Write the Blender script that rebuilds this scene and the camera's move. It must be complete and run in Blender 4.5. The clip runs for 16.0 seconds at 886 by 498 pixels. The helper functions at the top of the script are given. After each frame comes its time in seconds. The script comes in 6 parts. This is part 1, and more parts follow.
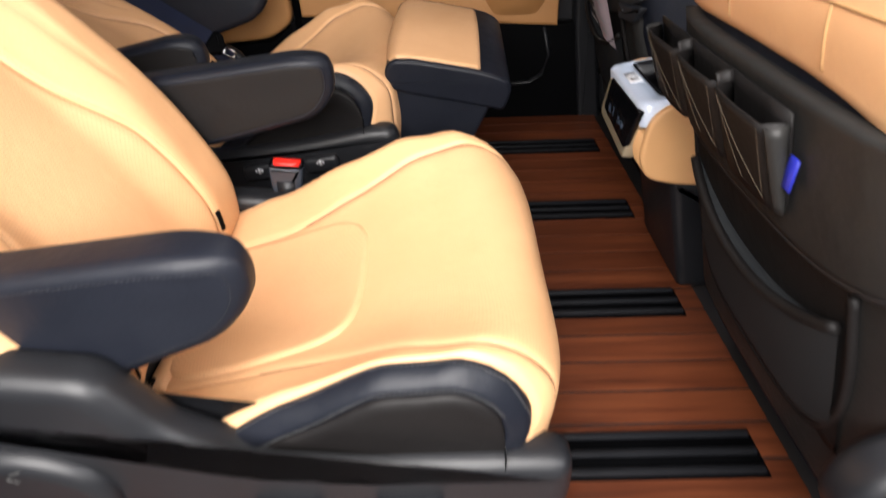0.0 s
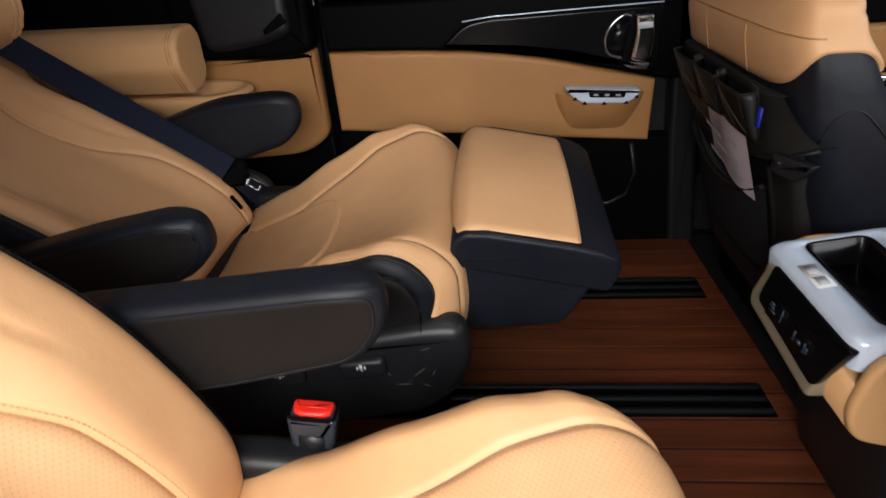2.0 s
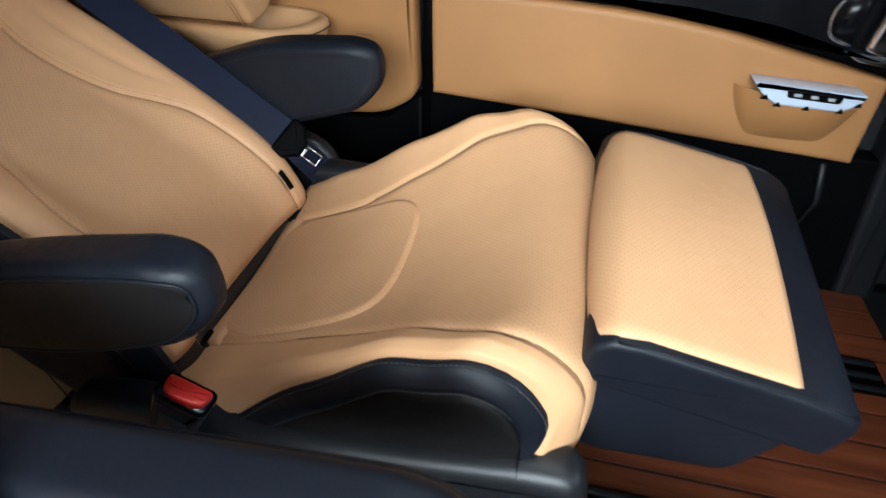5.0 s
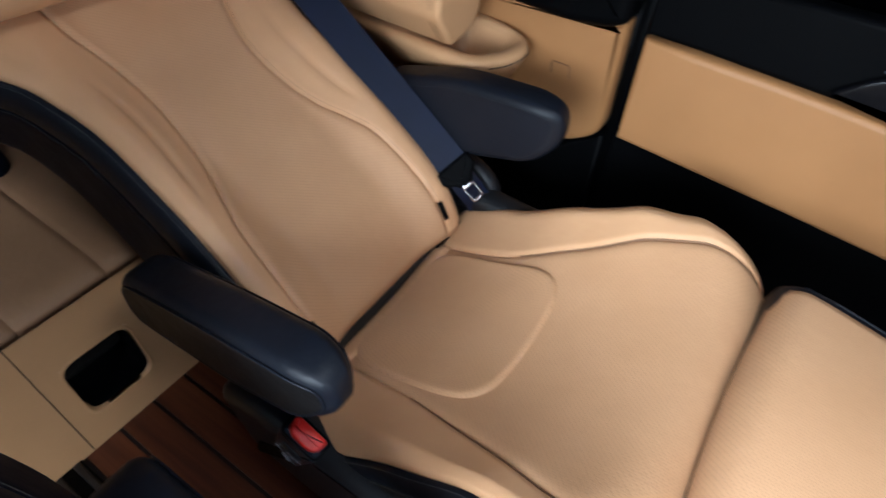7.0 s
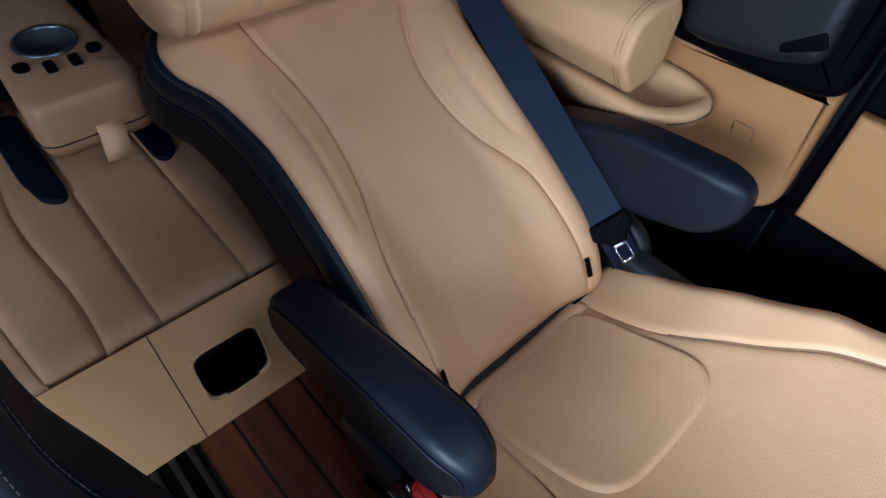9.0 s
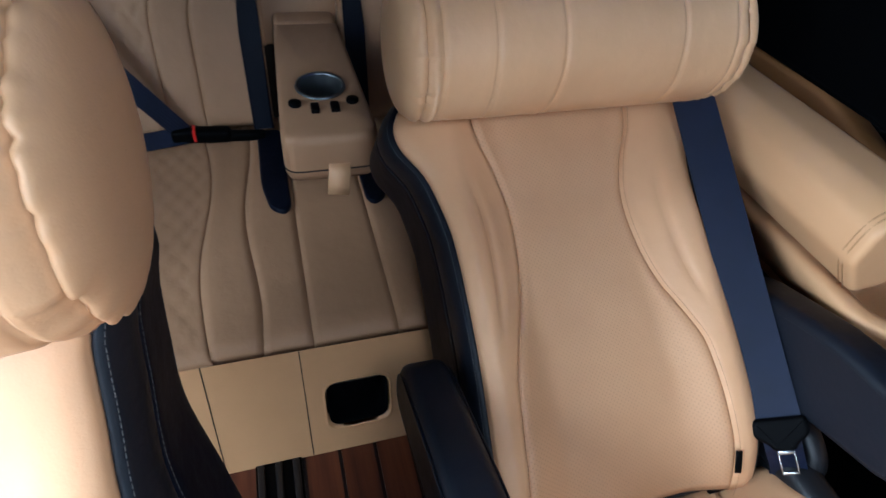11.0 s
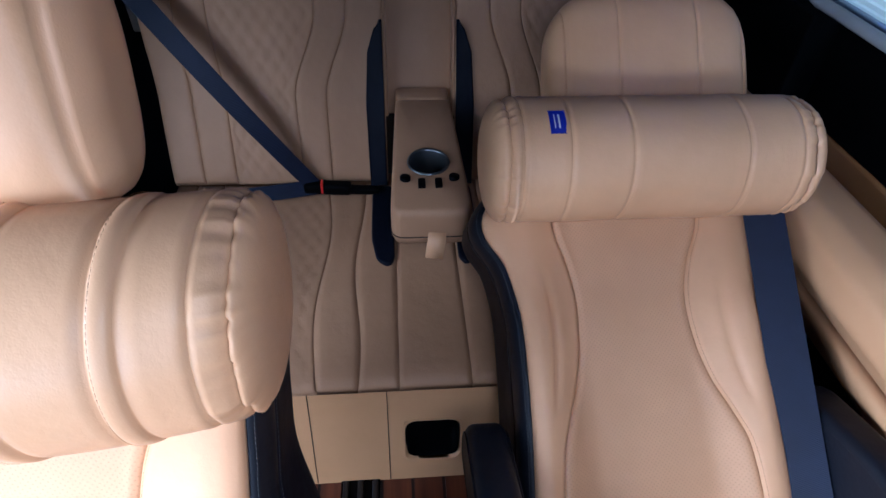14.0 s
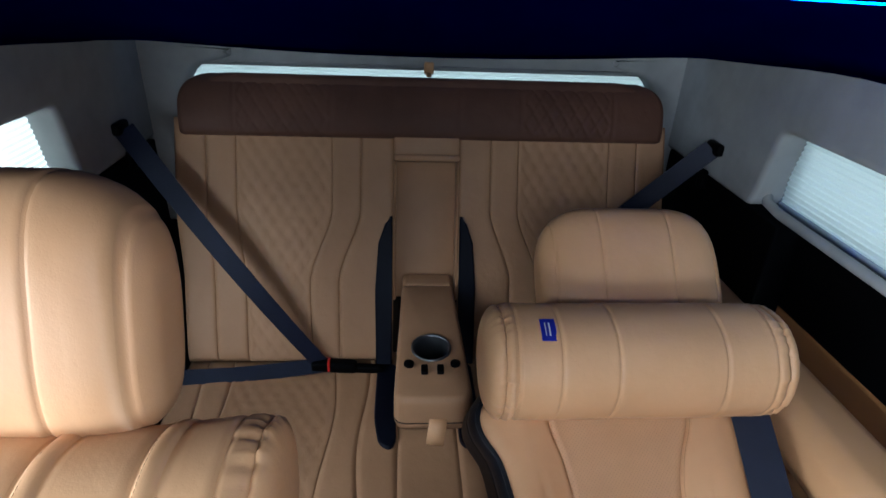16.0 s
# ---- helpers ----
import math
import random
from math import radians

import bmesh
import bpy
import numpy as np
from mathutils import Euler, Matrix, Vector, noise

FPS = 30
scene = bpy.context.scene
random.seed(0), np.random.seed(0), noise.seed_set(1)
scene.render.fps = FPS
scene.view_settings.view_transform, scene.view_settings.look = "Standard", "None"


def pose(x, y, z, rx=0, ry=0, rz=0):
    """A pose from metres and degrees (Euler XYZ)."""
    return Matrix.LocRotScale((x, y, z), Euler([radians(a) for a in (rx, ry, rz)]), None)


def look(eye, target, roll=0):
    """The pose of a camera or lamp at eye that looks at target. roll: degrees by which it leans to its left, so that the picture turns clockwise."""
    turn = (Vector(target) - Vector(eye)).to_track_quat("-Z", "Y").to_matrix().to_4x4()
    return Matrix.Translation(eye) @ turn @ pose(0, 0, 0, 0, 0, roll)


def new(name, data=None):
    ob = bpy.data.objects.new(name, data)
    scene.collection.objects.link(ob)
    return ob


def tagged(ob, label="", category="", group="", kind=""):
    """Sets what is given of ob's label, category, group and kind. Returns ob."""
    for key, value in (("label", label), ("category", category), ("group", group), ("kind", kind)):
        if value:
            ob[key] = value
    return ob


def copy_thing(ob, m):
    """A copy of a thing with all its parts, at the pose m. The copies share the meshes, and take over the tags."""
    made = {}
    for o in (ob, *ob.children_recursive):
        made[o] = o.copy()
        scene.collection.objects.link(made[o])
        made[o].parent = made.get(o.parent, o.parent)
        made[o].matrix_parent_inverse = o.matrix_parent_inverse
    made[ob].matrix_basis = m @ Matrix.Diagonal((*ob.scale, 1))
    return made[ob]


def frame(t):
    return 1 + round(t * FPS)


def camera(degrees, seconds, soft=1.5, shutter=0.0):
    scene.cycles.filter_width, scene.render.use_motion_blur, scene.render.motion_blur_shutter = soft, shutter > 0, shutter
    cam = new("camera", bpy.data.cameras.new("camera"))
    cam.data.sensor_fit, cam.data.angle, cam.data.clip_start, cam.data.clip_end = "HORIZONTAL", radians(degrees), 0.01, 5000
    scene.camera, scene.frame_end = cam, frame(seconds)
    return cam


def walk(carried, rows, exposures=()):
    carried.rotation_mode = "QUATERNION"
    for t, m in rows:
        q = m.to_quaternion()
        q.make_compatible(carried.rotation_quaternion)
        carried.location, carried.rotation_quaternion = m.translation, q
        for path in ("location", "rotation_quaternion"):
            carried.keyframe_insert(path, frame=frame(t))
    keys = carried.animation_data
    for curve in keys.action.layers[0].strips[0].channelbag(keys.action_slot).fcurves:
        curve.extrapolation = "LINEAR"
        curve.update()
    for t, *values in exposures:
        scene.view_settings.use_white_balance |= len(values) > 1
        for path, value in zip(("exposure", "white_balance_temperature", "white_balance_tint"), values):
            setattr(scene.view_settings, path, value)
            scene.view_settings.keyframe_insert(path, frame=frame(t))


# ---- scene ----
cam = camera(75.9, 16.0, shutter=0.5)
PATH = [
    (0, (0.025, -0.976, 0.728), (-0.007, 0.66, -0.423), -2.2),
    (0.5, (0.045, -0.87, 0.754), (-0.067, 0.831, -0.292), -2.9),
    (1, (0.041, -0.774, 0.771), (-0.107, 0.951, -0.23), -3.2),
    (1.5, (-0.002, -0.66, 0.775), (-0.157, 1.071, -0.215), -3.4),
    (2, (-0.052, -0.572, 0.787), (-0.191, 1.148, -0.223), -3.3),
    (2.5, (-0.076, -0.523, 0.794), (-0.215, 1.197, -0.216), -3.6),
    (3, (-0.082, -0.493, 0.789), (-0.242, 1.221, -0.231), -3.3),
    (3.5, (-0.091, -0.465, 0.773), (-0.286, 1.229, -0.271), -2.5),
    (3.7, (-0.096, -0.444, 0.75), (-0.298, 1.234, -0.318), -2.4),
    (5.8, (-0.17, -0.16, 0.786), (-0.611, 1.295, -0.514), 4.4),
    (6, (-0.147, -0.157, 0.807), (-0.657, 1.257, -0.513), 3.2),
    (6.5, (-0.129, -0.142, 0.858), (-0.751, 1.177, -0.511), 4.2),
    (7, (-0.203, -0.112, 0.932), (-0.912, 1.062, -0.523), 4.4),
    (7.5, (-0.299, -0.098, 0.933), (-1.129, 0.984, -0.53), 3.4),
    (8, (-0.337, -0.107, 0.945), (-1.218, 0.908, -0.536), 3.4),
    (8.5, (-0.315, -0.099, 0.948), (-1.224, 0.885, -0.537), 3.6),
    (9, (-0.323, -0.1, 0.947), (-1.254, 0.869, -0.534), 4.9),
    (9.5, (-0.36, -0.094, 0.933), (-1.354, 0.817, -0.545), 7.2),
    (10, (-0.36, -0.071, 0.942), (-1.54, 0.656, -0.5), 5.8),
    (10.2, (-0.364, -0.078, 0.953), (-1.594, 0.616, -0.464), 6.4),
    (12.3, (-0.294, -0.031, 1.062), (-1.789, 0.201, -0.246), 3.9),
    (12.5, (-0.3, -0.031, 1.073), (-1.802, 0.181, -0.23), 3.8),
    (13, (-0.306, -0.035, 1.108), (-1.823, 0.132, -0.184), 3.1),
    (13.5, (-0.306, -0.039, 1.139), (-1.81, 0.116, -0.169), 2.7),
    (14, (-0.306, -0.044, 1.164), (-1.768, 0.107, -0.192), 2.2),
    (14.5, (-0.303, -0.046, 1.206), (-1.862, 0.089, -0.039), 1.6),
    (15, (-0.296, -0.043, 1.234), (-1.949, 0.096, 0.117), 1.6),
    (15.5, (-0.29, -0.043, 1.254), (-2.019, 0.104, 0.26), 2.4),
    (16, (-0.286, -0.044, 1.263), (-2.057, 0.098, 0.346), 2.5),
]
EXPOSURES = [(0.0, -0.63, 6500, 12), (0.5, -0.8, 6650, 17), (1.0, -1.25, 6400, 6), (1.5, -1.37, 6400, 6), (2.0, -1.15, 6400, 9), (2.5, -0.7, 6400, 13), (3.0, -0.4, 6200, 8), (3.5, -0.25, 6200, 6), (6.0, -0.16, 5100, -4), (7.0, -0.26, 5200, 3), (7.5, -0.26, 4850, 3), (8.5, -0.21, 4700, -3), (9.0, -0.21, 4550, -2), (10.0, 0.06, 4750, 1), (12.5, -0.06, 4800, 0), (13.0, -0.1, 4600, -4), (13.5, -0.01, 4650, 8), (14.0, 0.02, 4550, 11), (14.5, 0.0, 4450, 14), (15.0, 0.0, 4700, 14), (16.0, 0.02, 5250, 4)]
walk(cam, [(t, look(eye, target, roll)) for t, eye, target, roll in PATH],
     exposures=EXPOSURES)

# ---------------------------------------------------------------- light
world = bpy.data.worlds.new("sky")
scene.world = world
world.use_nodes = True
wn = world.node_tree
sky = wn.nodes.new("ShaderNodeTexSky")
sky.sky_type = "NISHITA"
sky.sun_disc = False
sky.sun_elevation, sky.sun_rotation = radians(48), radians(160)
wn.nodes["Background"].inputs["Strength"].default_value = 0.12
wn.links.new(sky.outputs[0], wn.nodes["Background"].inputs["Color"])


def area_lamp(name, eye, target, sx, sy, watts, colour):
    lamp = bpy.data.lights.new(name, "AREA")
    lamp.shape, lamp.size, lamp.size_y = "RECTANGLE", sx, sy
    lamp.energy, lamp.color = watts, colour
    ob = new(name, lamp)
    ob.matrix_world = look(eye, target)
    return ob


# daylight of the open sliding door, of the windscreen and of the side glass by the front seats
area_lamp("door_daylight", (-0.14, -1.65, 1.4), (0.0, 0.0, 0.3), 1.3, 1.2, 190, (1.0, 0.97, 0.93))
area_lamp("windscreen_daylight", (1.3, -0.1, 1.08), (-0.7, -0.1, 0.7), 1.2, 0.4, 8, (0.95, 0.97, 1.0))
area_lamp("front_window_daylight", (1.0, -1.05, 0.95), (-0.35, 0.35, 0.35), 0.85, 0.5, 28, (0.98, 0.98, 0.97))

# daylight behind the drawn blinds of the quarter windows
area_lamp("far_quarter_daylight", (-0.9, 0.797, 0.9), (-0.9, 0.0, 0.9), 0.9, 0.15, 0.33, (0.92, 1.0, 0.97))
area_lamp("near_quarter_daylight", (-1.16, -0.797, 0.9), (-1.16, 0.0, 0.9), 0.55, 0.15, 0.05, (0.92, 1.0, 0.97))

# unseen fill lamp added over the second row to lift its cushions; the bench console strap's shadow hints at light from
# above
area_lamp("overhead_fill", (-0.05, 0.08, 1.27), (-0.42, 0.1, 0.0), 0.3, 0.12, 4.2, (1.0, 0.93, 0.85))
area_lamp("back_window_daylight", (-2.25, 0.0, 1.0), (-1.9, 0.0, 0.98), 1.5, 0.5, 5, (0.95, 1.0, 1.0))

# ---------------------------------------------------------------- materials


def material(name):
    m = bpy.data.materials.new(name)
    m.use_nodes = True
    return m, m.node_tree.nodes, m.node_tree.links, m.node_tree.nodes["Principled BSDF"]


def coords(nodes, links, scale):
    tc = nodes.new("ShaderNodeTexCoord")
    mp = nodes.new("ShaderNodeMapping")
    mp.inputs["Scale"].default_value = scale
    links.new(tc.outputs["Object"], mp.inputs["Vector"])
    return mp.outputs["Vector"]


def ramp(nodes, links, value, stops):
    r = nodes.new("ShaderNodeValToRGB")
    while len(r.color_ramp.elements) < len(stops):
        r.color_ramp.elements.new(0.5)
    for e, (p, c) in zip(r.color_ramp.elements, stops):
        e.position, e.color = p, (*c, 1)
    links.new(value, r.inputs["Fac"])
    return r.outputs["Color"]


def noise_tex(nodes, links, vec, scale, detail=4, rough=0.55):
    n = nodes.new("ShaderNodeTexNoise")
    n.inputs["Scale"].default_value, n.inputs["Detail"].default_value, n.inputs["Roughness"].default_value = scale, detail, rough
    links.new(vec, n.inputs["Vector"])
    return n.outputs["Fac"]


def bump(nodes, links, bsdf, height, strength, distance, under=None):
    b = nodes.new("ShaderNodeBump")
    b.inputs["Strength"].default_value, b.inputs["Distance"].default_value = strength, distance
    links.new(height, b.inputs["Height"])
    if under:
        links.new(under, b.inputs["Normal"])
    links.new(b.outputs["Normal"], bsdf.inputs["Normal"])
    return b.outputs["Normal"]


def leather(name, lo, hi, rough=0.45, perforated=False, grain=420, crease=0.35, spec=0.35):
    m, nodes, links, bsdf = material(name)
    vec = coords(nodes, links, (1, 1, 1))
    big = noise_tex(nodes, links, vec, 7, 3)
    links.new(ramp(nodes, links, big, [(0.3, lo), (0.7, hi)]), bsdf.inputs["Base Color"])
    vor = nodes.new("ShaderNodeTexVoronoi")
    vor.feature = "DISTANCE_TO_EDGE"
    vor.inputs["Scale"].default_value = grain
    links.new(vec, vor.inputs["Vector"])
    n1 = bump(nodes, links, bsdf, vor.outputs["Distance"], 0.25, 0.0004)
    soft = noise_tex(nodes, links, vec, 22, 4)
    n2 = bump(nodes, links, bsdf, soft, crease, 0.006, n1)
    rr = nodes.new("ShaderNodeMapRange")
    rr.inputs["To Min"].default_value, rr.inputs["To Max"].default_value = rough - 0.06, rough + 0.08
    links.new(soft, rr.inputs["Value"])
    links.new(rr.outputs["Result"], bsdf.inputs["Roughness"])
    bsdf.inputs["Specular IOR Level"].default_value = spec
    if perforated:
        v2 = nodes.new("ShaderNodeTexVoronoi")
        v2.voronoi_dimensions = "2D"
        v2.inputs["Scale"].default_value, v2.inputs["Randomness"].default_value = 210, 0.06
        uvn = nodes.new("ShaderNodeUVMap")
        uvn.uv_map = "panel"
        turn = nodes.new("ShaderNodeMapping")
        turn.inputs["Rotation"].default_value = (0, 0, radians(38))
        links.new(uvn.outputs["UV"], turn.inputs["Vector"])
        links.new(turn.outputs["Vector"], v2.inputs["Vector"])
        hole = nodes.new("ShaderNodeMapRange")
        hole.inputs["From Min"].default_value, hole.inputs["From Max"].default_value = 0.12, 0.24
        links.new(v2.outputs["Distance"], hole.inputs["Value"])
        bump(nodes, links, bsdf, hole.outputs["Result"], 0.2, 0.0006, n2)
        mix = nodes.new("ShaderNodeMix")
        mix.data_type = "RGBA"
        mix.inputs["A"].default_value = (*[c * 0.87 for c in lo], 1)
        links.new(hole.outputs["Result"], mix.inputs["Factor"])
        links.new(ramp(nodes, links, big, [(0.3, lo), (0.7, hi)]), mix.inputs["B"])
        links.new(mix.outputs["Result"], bsdf.inputs["Base Color"])
    return m


def plastic(name, colour, rough=0.5, grain=0.15, metal=0.0, scale=500, spec=0.5, worn=0.25):
    m, nodes, links, bsdf = material(name)
    vec = coords(nodes, links, (1, 1, 1))
    big = noise_tex(nodes, links, vec, 12, 5)
    links.new(ramp(nodes, links, big, [(0.25, [c * (1 - worn) for c in colour]), (0.75, colour)]), bsdf.inputs["Base Color"])
    fine = noise_tex(nodes, links, vec, scale, 2)
    if grain:
        bump(nodes, links, bsdf, fine, grain, 0.0006)
    rr = nodes.new("ShaderNodeMapRange")
    rr.inputs["To Min"].default_value, rr.inputs["To Max"].default_value = max(rough - 0.07, 0.02), rough + 0.07
    links.new(big, rr.inputs["Value"])
    links.new(rr.outputs["Result"], bsdf.inputs["Roughness"])
    bsdf.inputs["Metallic"].default_value = metal
    bsdf.inputs["Specular IOR Level"].default_value = spec
    return m


def webbing(name, colour):
    m, nodes, links, bsdf = material(name)
    vec = coords(nodes, links, (1, 1, 1))
    w = nodes.new("ShaderNodeTexWave")
    w.inputs["Scale"].default_value, w.inputs["Distortion"].default_value = 160, 0.6
    links.new(vec, w.inputs["Vector"])
    n = noise_tex(nodes, links, vec, 30, 4)
    links.new(ramp(nodes, links, n, [(0.3, [c * 0.75 for c in colour]), (0.7, colour)]), bsdf.inputs["Base Color"])
    bump(nodes, links, bsdf, w.outputs["Fac"], 0.35, 0.0006)
    bsdf.inputs["Roughness"].default_value = 0.55
    bsdf.inputs["Specular IOR Level"].default_value = 0.25
    return m


def wood(name):
    m, nodes, links, bsdf = material(name)
    oi = nodes.new("ShaderNodeObjectInfo")
    tc = nodes.new("ShaderNodeTexCoord")
    add = nodes.new("ShaderNodeVectorMath")
    sc = nodes.new("ShaderNodeVectorMath")
    sc.operation = "SCALE"
    sc.inputs["Scale"].default_value = 9.0
    cmb = nodes.new("ShaderNodeCombineXYZ")
    for k in "XYZ":
        links.new(oi.outputs["Random"], cmb.inputs[k])
    links.new(cmb.outputs[0], sc.inputs[0])
    links.new(tc.outputs["Object"], add.inputs[0])
    links.new(sc.outputs["Vector"], add.inputs[1])
    mp = nodes.new("ShaderNodeMapping")
    mp.inputs["Scale"].default_value = (2.2, 38, 38)
    links.new(add.outputs["Vector"], mp.inputs["Vector"])
    g = noise_tex(nodes, links, mp.outputs["Vector"], 1.6, 6, 0.62)
    mp2 = nodes.new("ShaderNodeMapping")
    mp2.inputs["Scale"].default_value = (9, 260, 260)
    links.new(add.outputs["Vector"], mp2.inputs["Vector"])
    f = noise_tex(nodes, links, mp2.outputs["Vector"], 1.5, 3, 0.6)
    c = ramp(nodes, links, g, [(0.25, (0.045, 0.011, 0.0048)), (0.5, (0.1, 0.026, 0.01)), (0.75, (0.16, 0.046, 0.017))])
    hsv = nodes.new("ShaderNodeHueSaturation")
    mr = nodes.new("ShaderNodeMapRange")
    mr.inputs["To Min"].default_value, mr.inputs["To Max"].default_value = 0.75, 1.2
    links.new(oi.outputs["Random"], mr.inputs["Value"])
    links.new(mr.outputs["Result"], hsv.inputs["Value"])
    links.new(c, hsv.inputs["Color"])
    links.new(hsv.outputs["Color"], bsdf.inputs["Base Color"])
    bump(nodes, links, bsdf, f, 0.25, 0.0008)
    bsdf.inputs["Roughness"].default_value = 0.38
    return m


def emitter(name, colour, strength):
    m, nodes, links, bsdf = material(name)
    bsdf.inputs["Base Color"].default_value = (*colour, 1)
    bsdf.inputs["Emission Color"].default_value = (*colour, 1)
    bsdf.inputs["Emission Strength"].default_value = strength
    return m


TAN = leather("tan_leather", (0.58, 0.325, 0.16), (0.64, 0.37, 0.188), 0.45, crease=0.22)
TAN_PERF = leather("tan_perforated_leather", (0.54, 0.303, 0.15), (0.6, 0.345, 0.178), 0.5, crease=0.22, perforated=True)
TAN_VINYL = leather("tan_vinyl_trim", (0.52, 0.285, 0.125), (0.57, 0.315, 0.143), 0.5, grain=700, crease=0.12)
# tan vinyl darkened for the doors: half shade of the far side painted in
TAN_DOOR_SHADED = leather("shaded_tan_door_vinyl", (0.33, 0.155, 0.054), (0.37, 0.177, 0.063), 0.5, grain=700, crease=0.12)
TAN_BOX = leather("tan_side_box_vinyl", (0.5, 0.28, 0.13), (0.55, 0.312, 0.147), 0.5, grain=700, crease=0.12)
# bench tan is the seat tan darkened: the rear's shade sits in the colour
TAN_BENCH_SHADED = leather("shaded_tan_bench_leather", (0.335, 0.189, 0.1), (0.385, 0.219, 0.117), 0.5, spec=0.25)
TAN_PILLOW = leather("tan_pillow_leather", (0.57, 0.33, 0.165), (0.63, 0.375, 0.195), 0.42, crease=0.25)
# head strip leather: shade under the ceiling put into its brown colour
STRIP_SHADED = leather("shaded_strip_leather", (0.068, 0.031, 0.02), (0.09, 0.042, 0.027), 0.6, spec=0.2)
DARK = leather("charcoal_leather", (0.0046, 0.0058, 0.0097), (0.0075, 0.0088, 0.0137), 0.46, grain=600, spec=0.24)
DARK_BROWN = leather("dark_brown_leather", (0.0048, 0.0041, 0.0042), (0.0072, 0.0063, 0.0062), 0.55, grain=600, spec=0.2)
# near-black core under the panels: shade of seams and gaps put into colour
UNDER = plastic("seam_shadow_fabric", (0.02, 0.014, 0.01), 0.9, 0)
BLACK = plastic("black_plastic", (0.0018, 0.0019, 0.0023), 0.5, spec=0.04)
GREY = plastic("charcoal_plastic", (0.010, 0.0105, 0.0125), 0.42, spec=0.35)
SHELL = leather("grey_back_shell", (0.0115, 0.0112, 0.0108), (0.0165, 0.016, 0.0155), 0.5, grain=700, spec=0.25)
MESH = plastic("grey_elastic_mesh", (0.017, 0.019, 0.021), 0.7, 0.6, scale=900, spec=0.2)
GLOSS = plastic("piano_black", (0.004, 0.004, 0.005), 0.2, 0, spec=0.2)
CHROME = plastic("chrome", (0.75, 0.75, 0.76), 0.12, 0, 1.0, worn=0.05)
SILVER = plastic("film_covered_silver", (0.62, 0.7, 0.84), 0.22, 0, 0.15, worn=0.08)
CHAMPAGNE = plastic("champagne_metal", (0.42, 0.35, 0.24), 0.3, 0, 0.45, worn=0.1)
RED = plastic("red_plastic", (0.7, 0.02, 0.012), 0.35, 0.05, worn=0.1)
SEAMTHREAD = plastic("pale_thread", (0.08, 0.08, 0.076), 0.7, 0)
BUCKLE = plastic("smoky_plastic", (0.03, 0.035, 0.045), 0.15, 0, spec=0.6)
STITCH = plastic("grey_thread", (0.42, 0.42, 0.44), 0.7, 0)
ORGTHREAD = plastic("beige_thread", (0.09, 0.072, 0.05), 0.7, 0)
TANSTITCH = plastic("tan_thread", (0.4, 0.22, 0.09), 0.7, 0)
# darker tan for sewn lines, with the shade of their grooves in the colour
SEAMLINE = plastic("shaded_seam_tan", (0.24, 0.125, 0.06), 0.7, 0)
BELT = webbing("navy_webbing", (0.0056, 0.0092, 0.027))
NAVY = leather("navy_leather", (0.0022, 0.0034, 0.0085), (0.0034, 0.005, 0.0115), 0.5, grain=600, spec=0.12)
WOOD = wood("mahogany")
GAP = plastic("dark_caulk", (0.008, 0.006, 0.006), 0.7, 0)
LINER = plastic("grey_headliner_fabric", (0.31, 0.315, 0.315), 0.9, 0.3, scale=900, spec=0.1)
# navy headliner made bluer: the light strip's glow is part of this colour
ROOF = plastic("blue_glow_headliner_fabric", (0.0001, 0.0005, 0.034), 0.9, 0.25, scale=900, spec=0.0)
BLUE = plastic("blue_label", (0.012, 0.02, 0.32), 0.5, 0)
WHITE = plastic("white_label", (0.7, 0.7, 0.72), 0.5, 0)
PAPER = plastic("printed_paper", (0.5, 0.42, 0.46), 0.6, 0)
LED = emitter("blue_light_strip", (0.02, 0.12, 1.0), 24.0)
METAL = plastic("bare_steel", (0.55, 0.55, 0.56), 0.25, 0, 1.0, worn=0.1)
BODY = plastic("dark_body_paint", (0.02, 0.02, 0.022), 0.25, 0, spec=0.6)
GROUND = plastic("concrete", (0.3, 0.29, 0.27), 0.85, 0.4, scale=60)

# ---------------------------------------------------------------- mesh helpers


def thing(name, label, category, at=(0, 0, 0), group="", kind=""):
    ob = new(name)
    ob.empty_display_size = 0.05
    ob.location = at
    return tagged(ob, label, category, group, kind)


def part(name, bm, mat, parent=None, label="", smooth=True):
    bmesh.ops.recalc_face_normals(bm, faces=bm.faces)
    me = bpy.data.meshes.new(name)
    bm.to_mesh(me)
    bm.free()
    for p in me.polygons:
        p.use_smooth = smooth
    for m in mat if isinstance(mat, (list, tuple)) else [mat]:
        me.materials.append(m)
    ob = new(name, me)
    if parent:
        ob.parent = parent
        ob.location = -Vector(parent.location) if parent.parent is None else (0, 0, 0)
    if label:
        ob["label"] = label
    return ob


def sharp(ob, angle=35):
    me = ob.data
    me.set_sharp_from_angle(angle=radians(angle))
    return ob


def smoothstep(a, b, x):
    t = min(max((x - a) / (b - a), 0.0), 1.0)
    return t * t * (3 - 2 * t)


